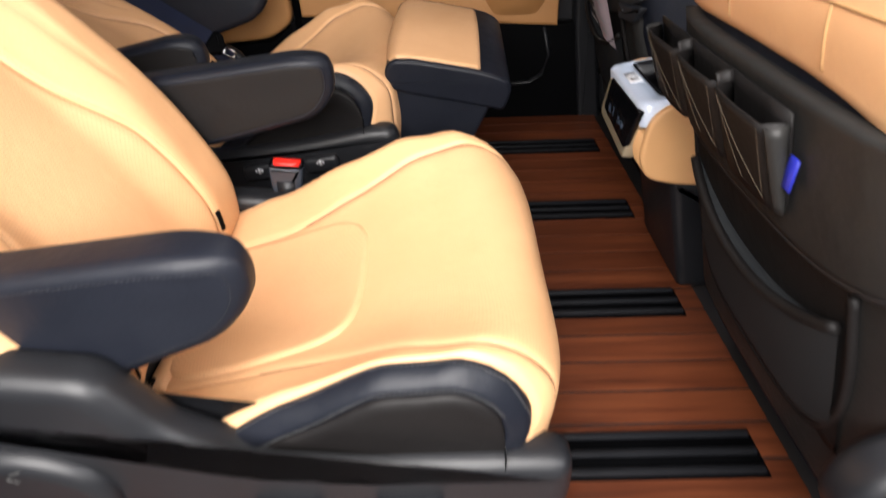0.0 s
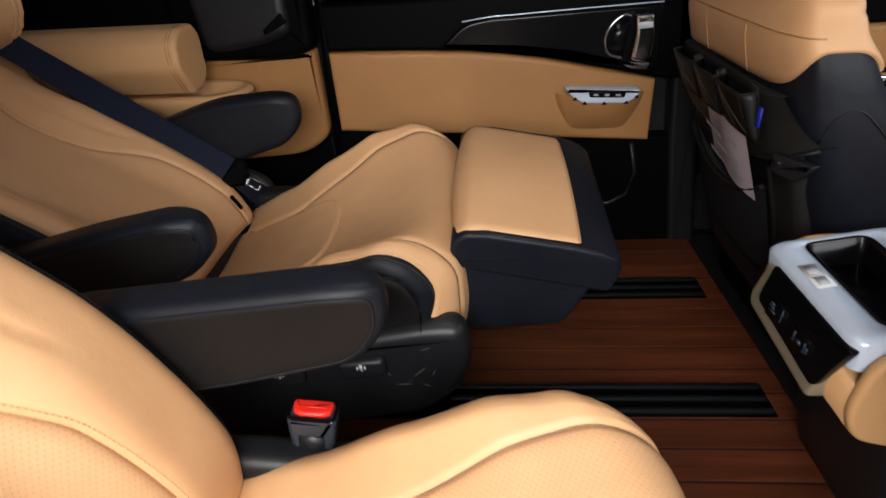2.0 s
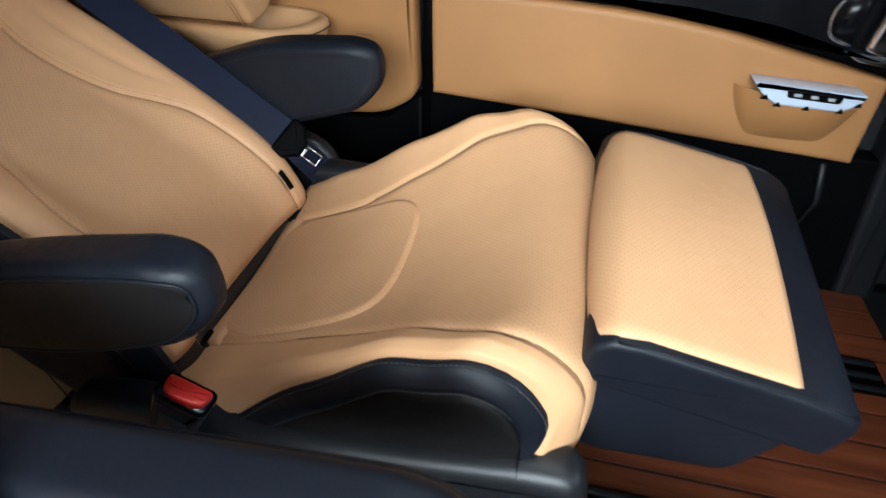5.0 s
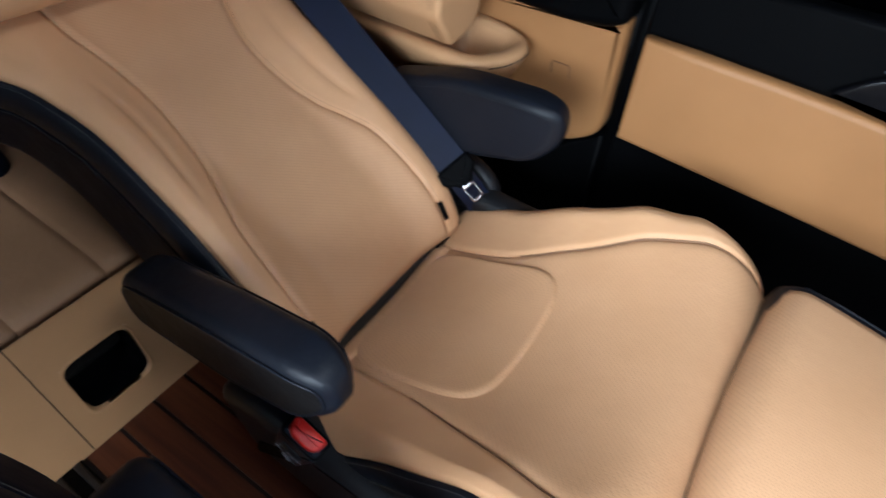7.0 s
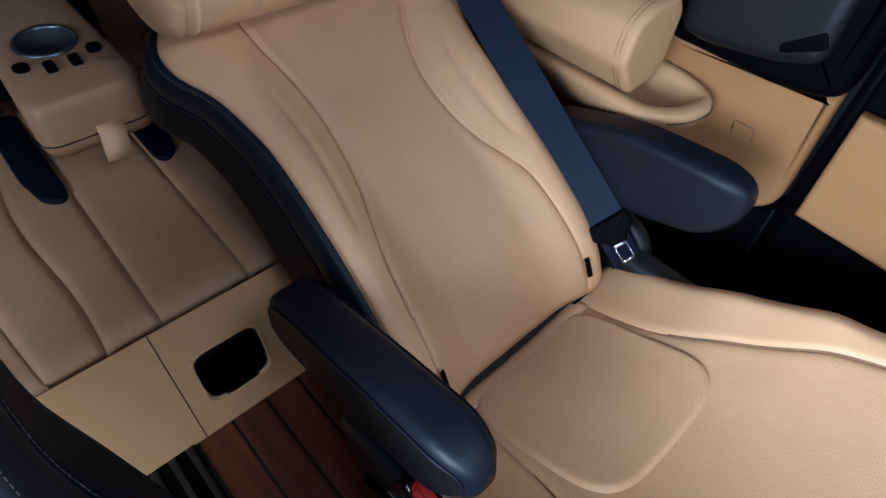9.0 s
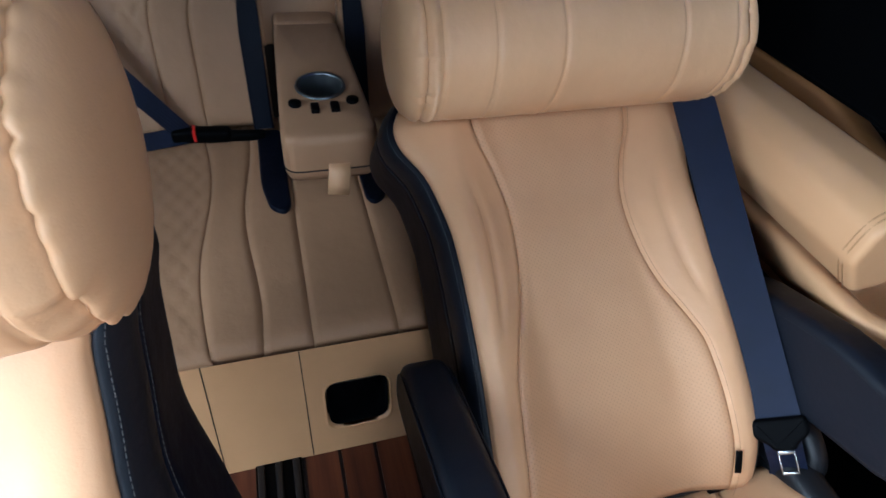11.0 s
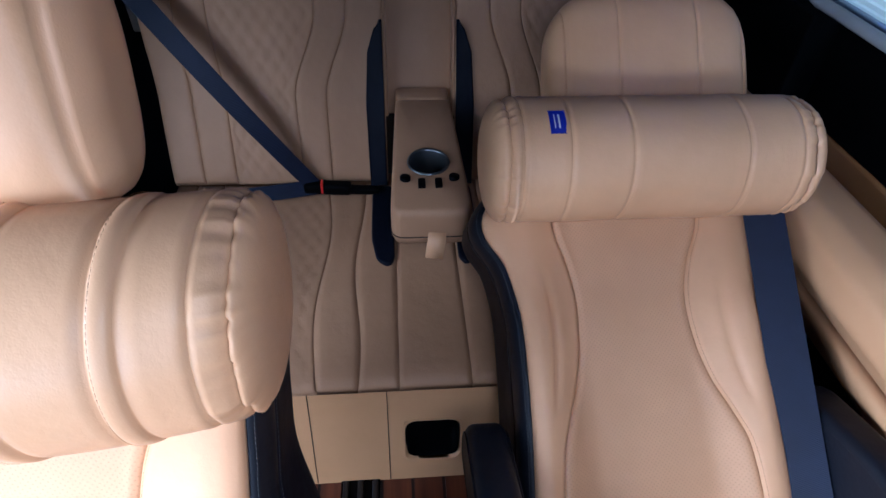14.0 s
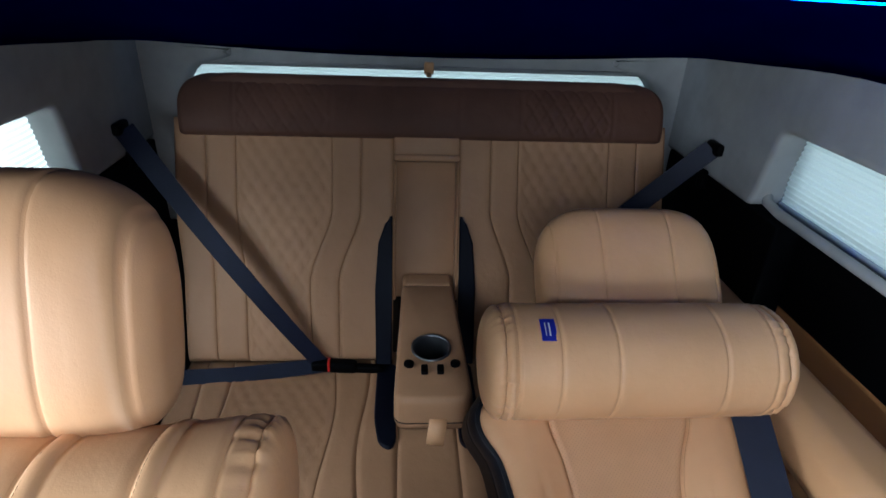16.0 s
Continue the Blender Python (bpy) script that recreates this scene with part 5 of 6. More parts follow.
# padded side box with a cup tray at its end
b = bmesh.new()
prism(b, rounded([(0.638, 0.478), (0.594, 0.54), (0.6, 0.592), (0.632, 0.614), (0.7, 0.617), (0.724, 0.59), (0.722, 0.51), (0.69, 0.482)], 0.013, 4), -1.45, -0.669, "x", 0.009, 3)
sbx = part("side_box", b, TAN_BOX, trim, "tan leather padded side box")
for x in (-0.683, -0.69):
    b = bmesh.new()
    tube(b, [(x, y, z) for y, z in rounded([(0.638, 0.4775), (0.5935, 0.54), (0.5995, 0.592), (0.632, 0.6145), (0.69, 0.6175), (0.7245, 0.575)], [0, 0.022, 0.022, 0.022, 0.022, 0], 5)], 0.0009, 6)
    part("seam", b, TANSTITCH, sbx)
rim = rounded([(-0.96, 0.63), (-0.62, 0.62), (-0.578, 0.675), (-0.572, 0.735), (-0.6, 0.772), (-0.66, 0.796), (-0.96, 0.8)], [0.0, 0.035, 0.03, 0.022, 0.03, 0.03, 0.0], 5)
pit = rounded([(-0.73, 0.65), (-0.636, 0.65), (-0.606, 0.69), (-0.598, 0.742), (-0.625, 0.764), (-0.68, 0.772), (-0.73, 0.774)], [0.0, 0.02, 0.02, 0.012, 0.012, 0.02, 0.0], 5)


def ring_at(poly, inset, z):
    return [Vector((x, y, z)) for x, y in (inset_outline(poly, inset) if inset else poly)]


b = bmesh.new()
rows = [ring_at(rim, 0.045, 0.39), ring_at(rim, 0.022, 0.415), ring_at(rim, 0.006, 0.445), ring_at(rim, 0.0, 0.46), ring_at(rim, 0.002, 0.469), ring_at(rim, 0.008, 0.4735), ring_at(pit, -0.006, 0.4735), ring_at(pit, 0.0, 0.471), ring_at(pit, 0.003, 0.462), ring_at(pit, 0.012, 0.395)]
g = add_grid(b, rows, close_v=True)
b.faces.new(g[-1])
tray = part("cup_tray", b, TAN_BOX, trim, "tan moulded cup tray")
b = bmesh.new()
tube(b, [p + Vector((0, 0, 0.0)) for p in ring_at(rim, -0.0006, 0.4615)[6:30]], 0.0011, 6)
part("seam", b, UNDER, tray)
b = bmesh.new()
tube(b, [(-0.55, 0.7945, 0.41), (-0.553, 0.7945, 0.428), (-0.549, 0.7945, 0.432), (-0.521, 0.7945, 0.432), (-0.517, 0.7945, 0.428), (-0.515, 0.7945, 0.41)], 0.0011, 6)
part("clip_outline", b, SEAMLINE, trim)

# rear pillars, window rail and header in pale cloth
for sg, nm in ((1, "wall_rear_far"), (-1, "wall_rear_near")):
    y0, y1 = (0.715, 0.79) if sg > 0 else (-0.79, -0.715)
    w = tagged(new(nm), "pale grey rear pillar with black lower trim", "wall", kind="structure")
    b = bmesh.new()
    fx, wx = (-0.3, -1.39) if sg > 0 else (-0.86, -1.455)
    prism(b, rounded([(-1.95, 0.798), (wx - 0.012, 0.798), (wx, 0.83), (wx + 0.03, 0.975), (fx, 0.985), (fx, 1.16), (-1.95, 1.16)], [0, 0.02, 0.02, 0.02, 0, 0, 0], 4), y0, y1, "y", 0.012, 3)
    part("pillar_lining", b, LINER, w, "pale grey moulded pillar lining")
    b = bmesh.new()
    prism(b, [(-1.95, 0.0), (-1.3, 0.0), (-1.3, 0.793), (-1.95, 0.793)], y0 + 0.01, y1, "y", 0.006, 2)
    part("lower_trim", b, BLACK, w)
    b = bmesh.new()
    tube(b, [(wx - 0.012, sg * 0.752, 0.83), (wx + 0.002, sg * 0.75, 0.812), (wx + 0.05, sg * 0.748, 0.806), (fx, sg * 0.748, 0.804)], 0.011, 8)
    part("window_lip", b, LINER, w, "pale moulded lip under the window")
    b = bmesh.new()
    ox = -1.575 if sg > 0 else -1.645
    rbox(b, ox, sg * 0.708, 0.875, 0.06, 0.02, 0.03, 0.008, 3)
    rbox(b, ox - 0.02, sg * 0.706, 0.79, 0.03, 0.016, 0.05, 0.006, 2)
    part("belt_slot", b, BLACK, w, "black seat belt outlet")
header = tagged(new("trim_header"), "pale grey lining round the back window", "trim", kind="structure")
b = bmesh.new()
prism(b, rounded([(-0.8, 0.989), (0.8, 0.989), (0.8, 1.2), (-0.8, 1.2)], 0.01, 3), -1.98, -1.84, "x", 0.01, 2)
part("header_lining", b, LINER, header)
for sg in (-1, 1):
    b = bmesh.new()
    ol = rounded([(0.79, 0.55), (0.625, 0.55), (0.632, 0.93), (0.6, 0.985), (0.5, 1.012), (0.5, 1.05), (0.79, 1.05)], [0, 0.02, 0.06, 0.04, 0.01, 0, 0], 5)
    prism(b, [(sg * y + CY, z) for y, z in ol], -1.9, -1.83, "x", 0.016, 3)
    part("corner_lining", b, LINER, header)

b = bmesh.new()
rbox(b, -1.832, 0.022, 0.998, 0.014, 0.026, 0.03, 0.004, 2)
rbox(b, -1.826, 0.022, 0.982, 0.01, 0.014, 0.012, 0.003, 1)
tagged(part("blind_clip", b, TAN_VINYL), "small tan plastic clip on the rear header", "clip")


def cloth(name, colour):
    m, nodes, links, bsdf = material(name)
    tr = nodes.new("ShaderNodeBsdfTranslucent")
    tr.inputs["Color"].default_value = (*colour, 1)
    bsdf.inputs["Base Color"].default_value = (*colour, 1)
    bsdf.inputs["Roughness"].default_value = 0.9
    mix = nodes.new("ShaderNodeMixShader")
    mix.inputs["Fac"].default_value = 0.6
    out = nodes["Material Output"]
    links.new(bsdf.outputs[0], mix.inputs[1])
    links.new(tr.outputs[0], mix.inputs[2])
    links.new(mix.outputs[0], out.inputs["Surface"])
    return m


BLIND_CLOTH = cloth("white_pleated_cloth", (0.82, 0.87, 0.8))


def blind(name, label, along, p0, p1, z0, z1, pleats, deep):
    """A pleated blind; its folds run along."""
    bl = thing(name, label, "window blind", p0, group="window blinds")
    b = bmesh.new()
    p0, p1 = Vector(p0), Vector(p1)
    out = Vector(deep)
    rows = []
    for i in range(pleats * 2 + 1):
        z = z0 + (z1 - z0) * i / (pleats * 2)
        o = out * (0.5 if i % 2 else -0.5)
        rows.append([Vector((p0.x + (p1.x - p0.x) * k / 6, p0.y + (p1.y - p0.y) * k / 6, z)) + o for k in range(7)])
    add_grid(b, rows)
    part("pleated_cloth", b, BLIND_CLOTH, bl, "", False)
    b = bmesh.new()
    for z in (z0 - 0.004, z1 + 0.004):
        tube(b, [(p0.x, p0.y, z), (p1.x, p1.y, z)], 0.007, 8)
    part("blind_rail", b, SILVER, bl)
    return bl


blind("window_blind", "white pleated blind drawn over the far quarter window", 0, (-1.38, 0.775, 0.85), (-0.42, 0.775, 0.85), 0.815, 0.978, 14, (0, 0.004, 0))
blind("window_blind", "white pleated blind drawn over the near quarter window", 0, (-1.45, -0.775, 0.85), (-0.86, -0.775, 0.85), 0.815, 0.978, 14, (0, 0.004, 0))
blind("window_blind", "white pleated blind drawn over the back window", 0, (-1.93, -0.7, 0.8), (-1.93, 0.7, 0.8), 0.72, 1.075, 22, (0.008, 0, 0))

# far window glass beside the sliding door
b = bmesh.new()
prism(b, [(-0.41, 0.63), (1.2, 0.63), (1.2, 1.06), (-0.41, 1.06)], 0.83, 0.836, "y")
tint, tn, tl, tb = material("tinted_glass")
tb.inputs["Base Color"].default_value = (0.05, 0.06, 0.06, 1)
tb.inputs["Transmission Weight"].default_value = 1.0
tb.inputs["Roughness"].default_value = 0.03
tagged(part("window_1", b, tint), "dark tinted sliding door window", "window", kind="structure")

# light strip along the ceiling
strip = thing("light_strip", "thin blue light strip in the headliner", "light", (-0.8, 0.5, 1.2))
b = bmesh.new()
tube(b, [(-1.2 + 0.1 * k, 0.5, 1.256 - 0.003 * (10 - k)) for k in range(-2, 15)], 0.0013, 6)
part("diffuser", b, LED, strip)

# rear belts
rb = thing("rear_seat_belt", "navy rear seat belt drawn across the bench to its buckle", "seat belt", (-1.55, -0.68, 0.9), group="seat belts")
b = bmesh.new()
pa, pb = Vector((-1.64, -0.698, 0.872)), Vector((-1.475, -0.25, 0.305))
ribbon(b, [pa.lerp(pb, k / 10) + Vector((0.05, 0.02, 0)) * math.sin(math.pi * k / 10) for k in range(11)], [Vector((1, 0.25, 0.25))] * 11, [0.05 - 0.012 * k / 10 for k in range(11)], 0.0025)
part("webbing", b, BELT, rb, "", False)
b = bmesh.new()
pc = Vector((-1.44, -0.64, 0.295))
ribbon(b, [pb.lerp(pc, k / 8) + Vector((0, 0, -0.008 * math.sin(math.pi * k / 8))) for k in range(9)], [Vector((0.5, 0, 0.8))] * 9, 0.04, 0.0025)
part("lap_webbing", b, BELT, rb, "", False)
b = bmesh.new()
rbox(b, 0, 0, 0, 0.03, 0.055, 0.03, 0.006, 2, Matrix.Translation(pb))
part("belt_tongue", b, BLACK, rb)
b = bmesh.new()
rbox(b, 0, 0.052, 0.0, 0.03, 0.075, 0.03, 0.008, 2, Matrix.Translation(pb) @ Matrix.Rotation(radians(-4), 4, "X"))
rbox(b, 0, 0.12, -0.004, 0.02, 0.08, 0.022, 0.006, 2, Matrix.Translation(pb) @ Matrix.Rotation(radians(-4), 4, "X"))
hs = part("buckle", b, BLACK, rb)
b = bmesh.new()
rbox(b, 0.004, 0.018, 0.004, 0.026, 0.006, 0.027, 0.001, 1, Matrix.Translation(pb))
part("release_button", b, RED, hs, "red release button")
rb2 = thing("rear_seat_belt", "navy rear seat belt running down beside the bench", "seat belt", (-1.55, 0.69, 0.9), group="seat belts")
b = bmesh.new()
pa, pb2 = Vector((-1.57, 0.698, 0.875)), Vector((-1.6, 0.51, 0.67))
ribbon(b, [pa.lerp(pb2, k / 6) for k in range(7)], [Vector((1, -0.3, 0.3))] * 7, 0.048, 0.0025)
ribbon(b, [pb2.lerp(Vector((-1.5, 0.45, 0.3)), k / 6) for k in range(7)], [Vector((1, -0.3, 0.3))] * 7, 0.048, 0.0025)
part("webbing", b, BELT, rb2, "", False)

# ---------------------------------------------------------------- front: console and seat backs
cons = thing("centre_console", "tan and silver centre console with rear vents and switches", "console", (0.5, 0.02, 0))
b = bmesh.new()
side = rounded([(0.345, 0.29), (0.352, 0.355), (0.385, 0.386), (0.75, 0.398), (0.75, 0.235), (0.42, 0.235), (0.362, 0.25)], [0.02, 0.02, 0.03, 0.01, 0.01, 0.03, 0.02], 5)
inner = [(x, min(z, 0.325)) for x, z in side]
prism(b, side, -0.105, -0.09, "y", 0.006, 3)
prism(b, side, 0.122, 0.137, "y", 0.006, 3)
prism(b, inner, -0.092, 0.124, "y")
part("console_body", b, TAN_VINYL, cons, "tan vinyl console end")
b = bmesh.new()
prism(b, rounded([(0.47, 0.0), (0.41, 0.24), (0.8, 0.24), (0.8, 0.0)], 0.015, 3), -0.10, 0.128, "y", 0.015, 3)
part("pedestal", b, GREY, cons)
topm = Matrix.Translation((0.455, 0.012, 0.384)) @ Matrix.Rotation(radians(-9), 4, "Y")
b = bmesh.new()
oo = rounded([(-0.117, -0.1), (0.048, -0.1), (0.048, 0.12), (-0.117, 0.12)], 0.022, 5)
ii = rounded([(-0.076, -0.078), (0.004, -0.078), (0.004, 0.102), (-0.076, 0.102)], 0.016, 5)
rows = [[Vector((x * 1.0, y * 1.0, -0.03)) for x, y in oo], [Vector((x, y, 0.004)) for x, y in oo], [Vector((x * 0.96, y * 0.96, 0.01)) for x, y in oo], [Vector((x, y, 0.01)) for x, y in ii], [Vector((x, y, -0.05)) for x, y in ii]]
add_grid(b, rows, close_v=True)
bmesh.ops.transform(b, matrix=topm, verts=b.verts)
fr = part("top_frame", b, SILVER, cons, "silver console frame")
b = bmesh.new()
prism(b, ii, -0.045, -0.03, "z")
bmesh.ops.transform(b, matrix=topm, verts=b.verts)
part("tray", b, GLOSS, fr, "gloss black tray")
b = bmesh.new()
rows = [[topm @ Vector((x, y, z)) for x, y in inset_outline(ii, q)] for q, z in ((-0.002, 0.0108), (0.0005, 0.0122), (0.003, 0.0108), (0.004, -0.04))]
add_grid(b, rows, close_v=True)
part("tray_liner", b, GLOSS, fr)
b = bmesh.new()
rbox(b, -0.094, 0.028, 0.0112, 0.022, 0.05, 0.001, 0, 1, topm)
st = part("sticker", b, WHITE, fr)
b = bmesh.new()
for dy in (-0.008, 0.008):
    rbox(b, -0.094, 0.028 + 1.5 * dy, 0.012, 0.013, 0.016, 0.001, 0, 1, topm)
part("printed_bar", b, STITCH, st)
rm = Matrix.Translation((0.35, 0.02, 0.308)) @ Matrix.Rotation(radians(4), 4, "Y")
b = bmesh.new()
prism(b, rounded([(-0.07, -0.046), (0.104, -0.03), (0.11, -0.012), (0.09, 0.052), (-0.09, 0.05)], 0.01, 5), -0.0145, 0.01, "x", 0.005, 2)
bmesh.ops.transform(b, matrix=rm, verts=b.verts)
bz = part("bezel", b, CHAMPAGNE, cons, "champagne metal bezel")
b = bmesh.new()
prism(b, rounded([(-0.073, -0.024), (0.08, -0.009), (0.084, 0.0), (0.072, 0.056), (-0.107, 0.058)], 0.008, 5), -0.017, -0.006, "x", 0.002, 2)
bmesh.ops.transform(b, matrix=rm, verts=b.verts)
vp = part("control_panel", b, GLOSS, bz)
MARK = plastic("dim_symbol_print", (0.05, 0.075, 0.12), 0.4, 0)
for y, z, w, h in ((0.045, 0.006, 0.014, 0.003), (0.045, 0.011, 0.009, 0.003), (0.042, 0.001, 0.016, 0.002), (0.019, 0.008, 0.002, 0.018), (-0.016, 0.006, 0.002, 0.014), (-0.027, 0.005, 0.008, 0.005), (-0.04, 0.006, 0.002, 0.014), (-0.046, 0.006, 0.003, 0.008)):
    b = bmesh.new()
    rbox(b, -0.0177, y, z, 0.0008, w, h, 0, 1, rm)
    part("symbol", b, MARK, vp)
for y, w in ((0.032, 0.05), (-0.03, 0.05)):
    b = bmesh.new()
    rbox(b, -0.0165, y, 0.005, 0.002, w, 0.034, 0.0008, 1, rm)
    part("control_button", b, GLOSS, vp)


def front_seat(label, cy, dx, hem_z):
    seat = thing("front_seat", label, "car seat", (0.6, cy, 0), group="front seats")
    fm = Matrix(((0, 0, -1, 0.5 + dx), (0, 1, 0, cy), (1, 0, 0, 0), (0, 0, 0, 1)))
    N = 4.5

    def dims(z):
        xr = lerp_table([(0.1, 0.495), (0.3, 0.44), (0.42, 0.405), (0.53, 0.371), (0.62, 0.353), (0.68, 0.357)], z)
        xf = lerp_table([(0.1, 0.68), (0.25, 0.7), (0.36, 0.66), (0.47, 0.58), (0.58, 0.495), (0.64, 0.46), (0.68, 0.44)], z)
        w = lerp_table([(0.1, 0.25), (0.5, 0.257), (0.6, 0.25), (0.68, 0.225)], z)
        return (xr + xf) / 2 + dx, (xf - xr) / 2, w

    def body(t, z, grow=0.0, shrink=1.0):
        cx, hx, w = dims(z)
        c, d = math.cos(t), math.sin(t)
        return Vector((cx - (hx * shrink + grow) * math.copysign(abs(c) ** (2 / N), c), cy + (w * shrink + grow) * math.copysign(abs(d) ** (2 / N), d), z))

    def edge_z(t):
        """Height at which the dark lower leather meets the tan."""
        if cy > 0:
            return 0.55 + (0.06 if math.sin(t) < 0 else -0.02) * abs(math.sin(t)) ** 3
        return 0.567 - (0.01 if math.sin(t) > 0 else 0.05) * abs(math.sin(t)) ** 1.2

    def cross(a, s):
        q = min(abs(a) / 0.262, 0.985)
        return a, -0.1 * (1 - (1 - q ** N) ** (1 / N)), 0.0
    sk = Skin(fm, [(0.03, 0.0), (0.15, 0.03), (0.3, 0.07), (0.42, 0.105), (0.53, 0.135), (0.62, 0.155), (0.72, 0.15)], cross)
    turns = [2 * math.pi * (k + 0.5) / 112 for k in range(112)]
    b = bmesh.new()
    rows = [[body(t, 0.1 + (edge_z(t) - 0.1) * k / 20, -0.006 if k == 20 else 0.0) for t in turns] for k in range(21)]
    add_grid(b, rows, close_v=True)
    low = part("back_body", b, DARK, seat, "charcoal leather lower seat back and sides")
    b = bmesh.new()
    rows = []
    for k in range(15):
        rows.append([body(t, edge_z(t) + (0.655 - edge_z(t)) * k / 14, -0.006 if k == 0 else 0.0) for t in turns])
    for k in range(1, 9):
        be = math.pi / 2 * k / 8
        rows.append([body(t, 0.655, 0.0, max(0.02, 0.72 + 0.28 * math.cos(be) if k < 8 else 0.02)) + Vector((0, 0, 0.035 * math.sin(be))) for t in turns])
    add_grid(b, rows, close_v=True)
    top = part("back_top", b, TAN, seat, "tan leather upper seat back")
    # sewn line where the back turns over to the top
    b = bmesh.new()
    tube(b, [body(math.pi * 2 * k / 60, 0.628, 0.0004) for k in range(-14, 15)], 0.0013, 6)
    part("seam", b, TANSTITCH, top)
    for sg in (-1, 1):
        b = bmesh.new()
        tube(b, [body(sg * 0.09, 0.628 - (0.075 if cy > 0 else 0.05) * k / 8, 0.0004) for k in range(9)], 0.0012, 6)
        part("seam", b, TANSTITCH, top)
        pts, _ = curve_points([(0.412, 0, 0.49), (0.42, 0, 0.525), (0.447, 0, 0.538), (0.475, 0, 0.518), (0.53, 0, 0.46), (0.6, 0, 0.385)], 30)
        line = []
        for p in pts:
            cx, hx, w = dims(p.z)
            line.append((p.x + dx, cy + sg * (w * (1 - min(abs((p.x + dx - cx) / hx), 0.99) ** N) ** (1 / N) + 0.0006), p.z))
        b = bmesh.new()
        tube(b, line, 0.0014, 6)
        part("seam", b, GREY, low)
    b = bmesh.new()
    sk.panel(b, 0.09, 0.51, -0.235, 0.235, 44, 40, 0.012, 0.014)
    shell = part("back_shell", b, SHELL, seat, "dark grey leather-grain seat back")
    n = 40
    b = bmesh.new()
    head_pad(b, Matrix(((0, 0, -1, 0.41 + dx), (0, 1, 0, cy), (1, 0, 0, 0.785 if cy < 0 else 0.815), (0, 0, 0, 1))), 0.155 if cy < 0 else 0.14, 0.1, 0.055, (-0.06, 0.06))
    hr = part("headrest", b, TAN, seat)
    for sg in (-1, 1):
        b = bmesh.new()
        tube(b, [(0.41 + dx, cy + sg * 0.07, 0.66), (0.42 + dx, cy + sg * 0.07, 0.76)], 0.007)
        part("headrest_post", b, CHROME, hr)
        b = bmesh.new()
        tube(b, [(0.41 + dx, cy + sg * 0.07, 0.68), (0.41 + dx, cy + sg * 0.07, 0.699)], 0.02, 16)
        part("post_collar", b, TAN_VINYL, seat)
    b = bmesh.new()
    prism(b, rounded([(0.5, 0.2), (0.5, 0.31), (0.62, 0.33), (0.95, 0.36), (1.0, 0.33), (0.98, 0.22)], 0.04, 4), cy - 0.24, cy + 0.24, "y", 0.05, 5)
    part("cushion", b, TAN, seat)
    b = bmesh.new()
    rbox(b, 0.74, cy, 0.1, 0.44, 0.42, 0.2, 0.03, 2)
    part("base", b, BLACK, seat)
    # leather panel above, elastic mesh pocket below
    def on_back(z, a, off):
        return sk.at((z - 0.03) * 1.035, a, off)

    def hem(a):
        return hem_z + 0.045 * (abs(a) / 0.25) ** 3

    def mouth(a):
        return hem_z - 0.08 + 0.042 * (abs(a) / 0.165) ** 2.2

    def sheet(lo, hi, half, off, na=36, nz=16, narrow=0.0):
        m = bmesh.new()
        rows = []
        for i in range(na + 1):
            a = half * (2 * i / na - 1)
            z0, z1 = lo(a), hi(a)
            row = [on_back(z0 + (z1 - z0) * k / nz, a * (1 - narrow * k / nz), off(a, k / nz)) for k in range(nz + 1)]
            rows.append([row[0] + Vector((0.02, 0, 0))] + row + [row[-1] + Vector((0.02, 0, 0))])
        add_grid(m, rows)
        return m
    up = part("upper_panel", sheet(hem, lambda a: 0.545 if cy > 0 else 0.56, 0.256, lambda a, k: 0.003 + 0.009 * smoothstep(0, 0.06, 0.256 - abs(a)) * (1 - 0.6 * k), narrow=0.17), SHELL, seat, "dark grey leather panel above the pocket")
    b = bmesh.new()
    tube(b, [on_back(hem(0.254 * (2 * i / n - 1)), 0.254 * (2 * i / n - 1), 0.01) for i in range(n + 1)], 0.0028, 8)
    part("piping", b, GREY, up)
    part("pocket_lining", sheet(lambda a: 0.21, lambda a: hem(a) - 0.002, 0.172, lambda a, k: 0.004), DARK_BROWN, seat)
    net = part("mesh_pocket", sheet(lambda a: 0.2 + 0.05 * (abs(a) / 0.165) ** 4, mouth, 0.165, lambda a, k: 0.008 + 0.014 * k * (1 - (a / 0.165) ** 2)), MESH, seat, "grey elastic mesh pocket")
    b = bmesh.new()
    tube(b, [on_back(mouth(0.165 * (2 * i / n - 1)), 0.165 * (2 * i / n - 1), 0.01 + 0.014 * (1 - (2 * i / n - 1) ** 2)) for i in range(n + 1)], 0.006, 8)
    part("pocket_hem", b, DARK_BROWN, net)
    b = bmesh.new()
    ring, _ = curve_points([(-0.172, 0, hem_z), (-0.176, 0, 0.33), (-0.165, 0, 0.26), (-0.12, 0, 0.205), (0.0, 0, 0.19), (0.12, 0, 0.205), (0.165, 0, 0.26), (0.176, 0, 0.33), (0.172, 0, hem_z)], 60)
    tube(b, [on_back(p.z, p.x, 0.003) for p in ring], 0.005, 8)
    part("pocket_frame", b, DARK_BROWN, net)
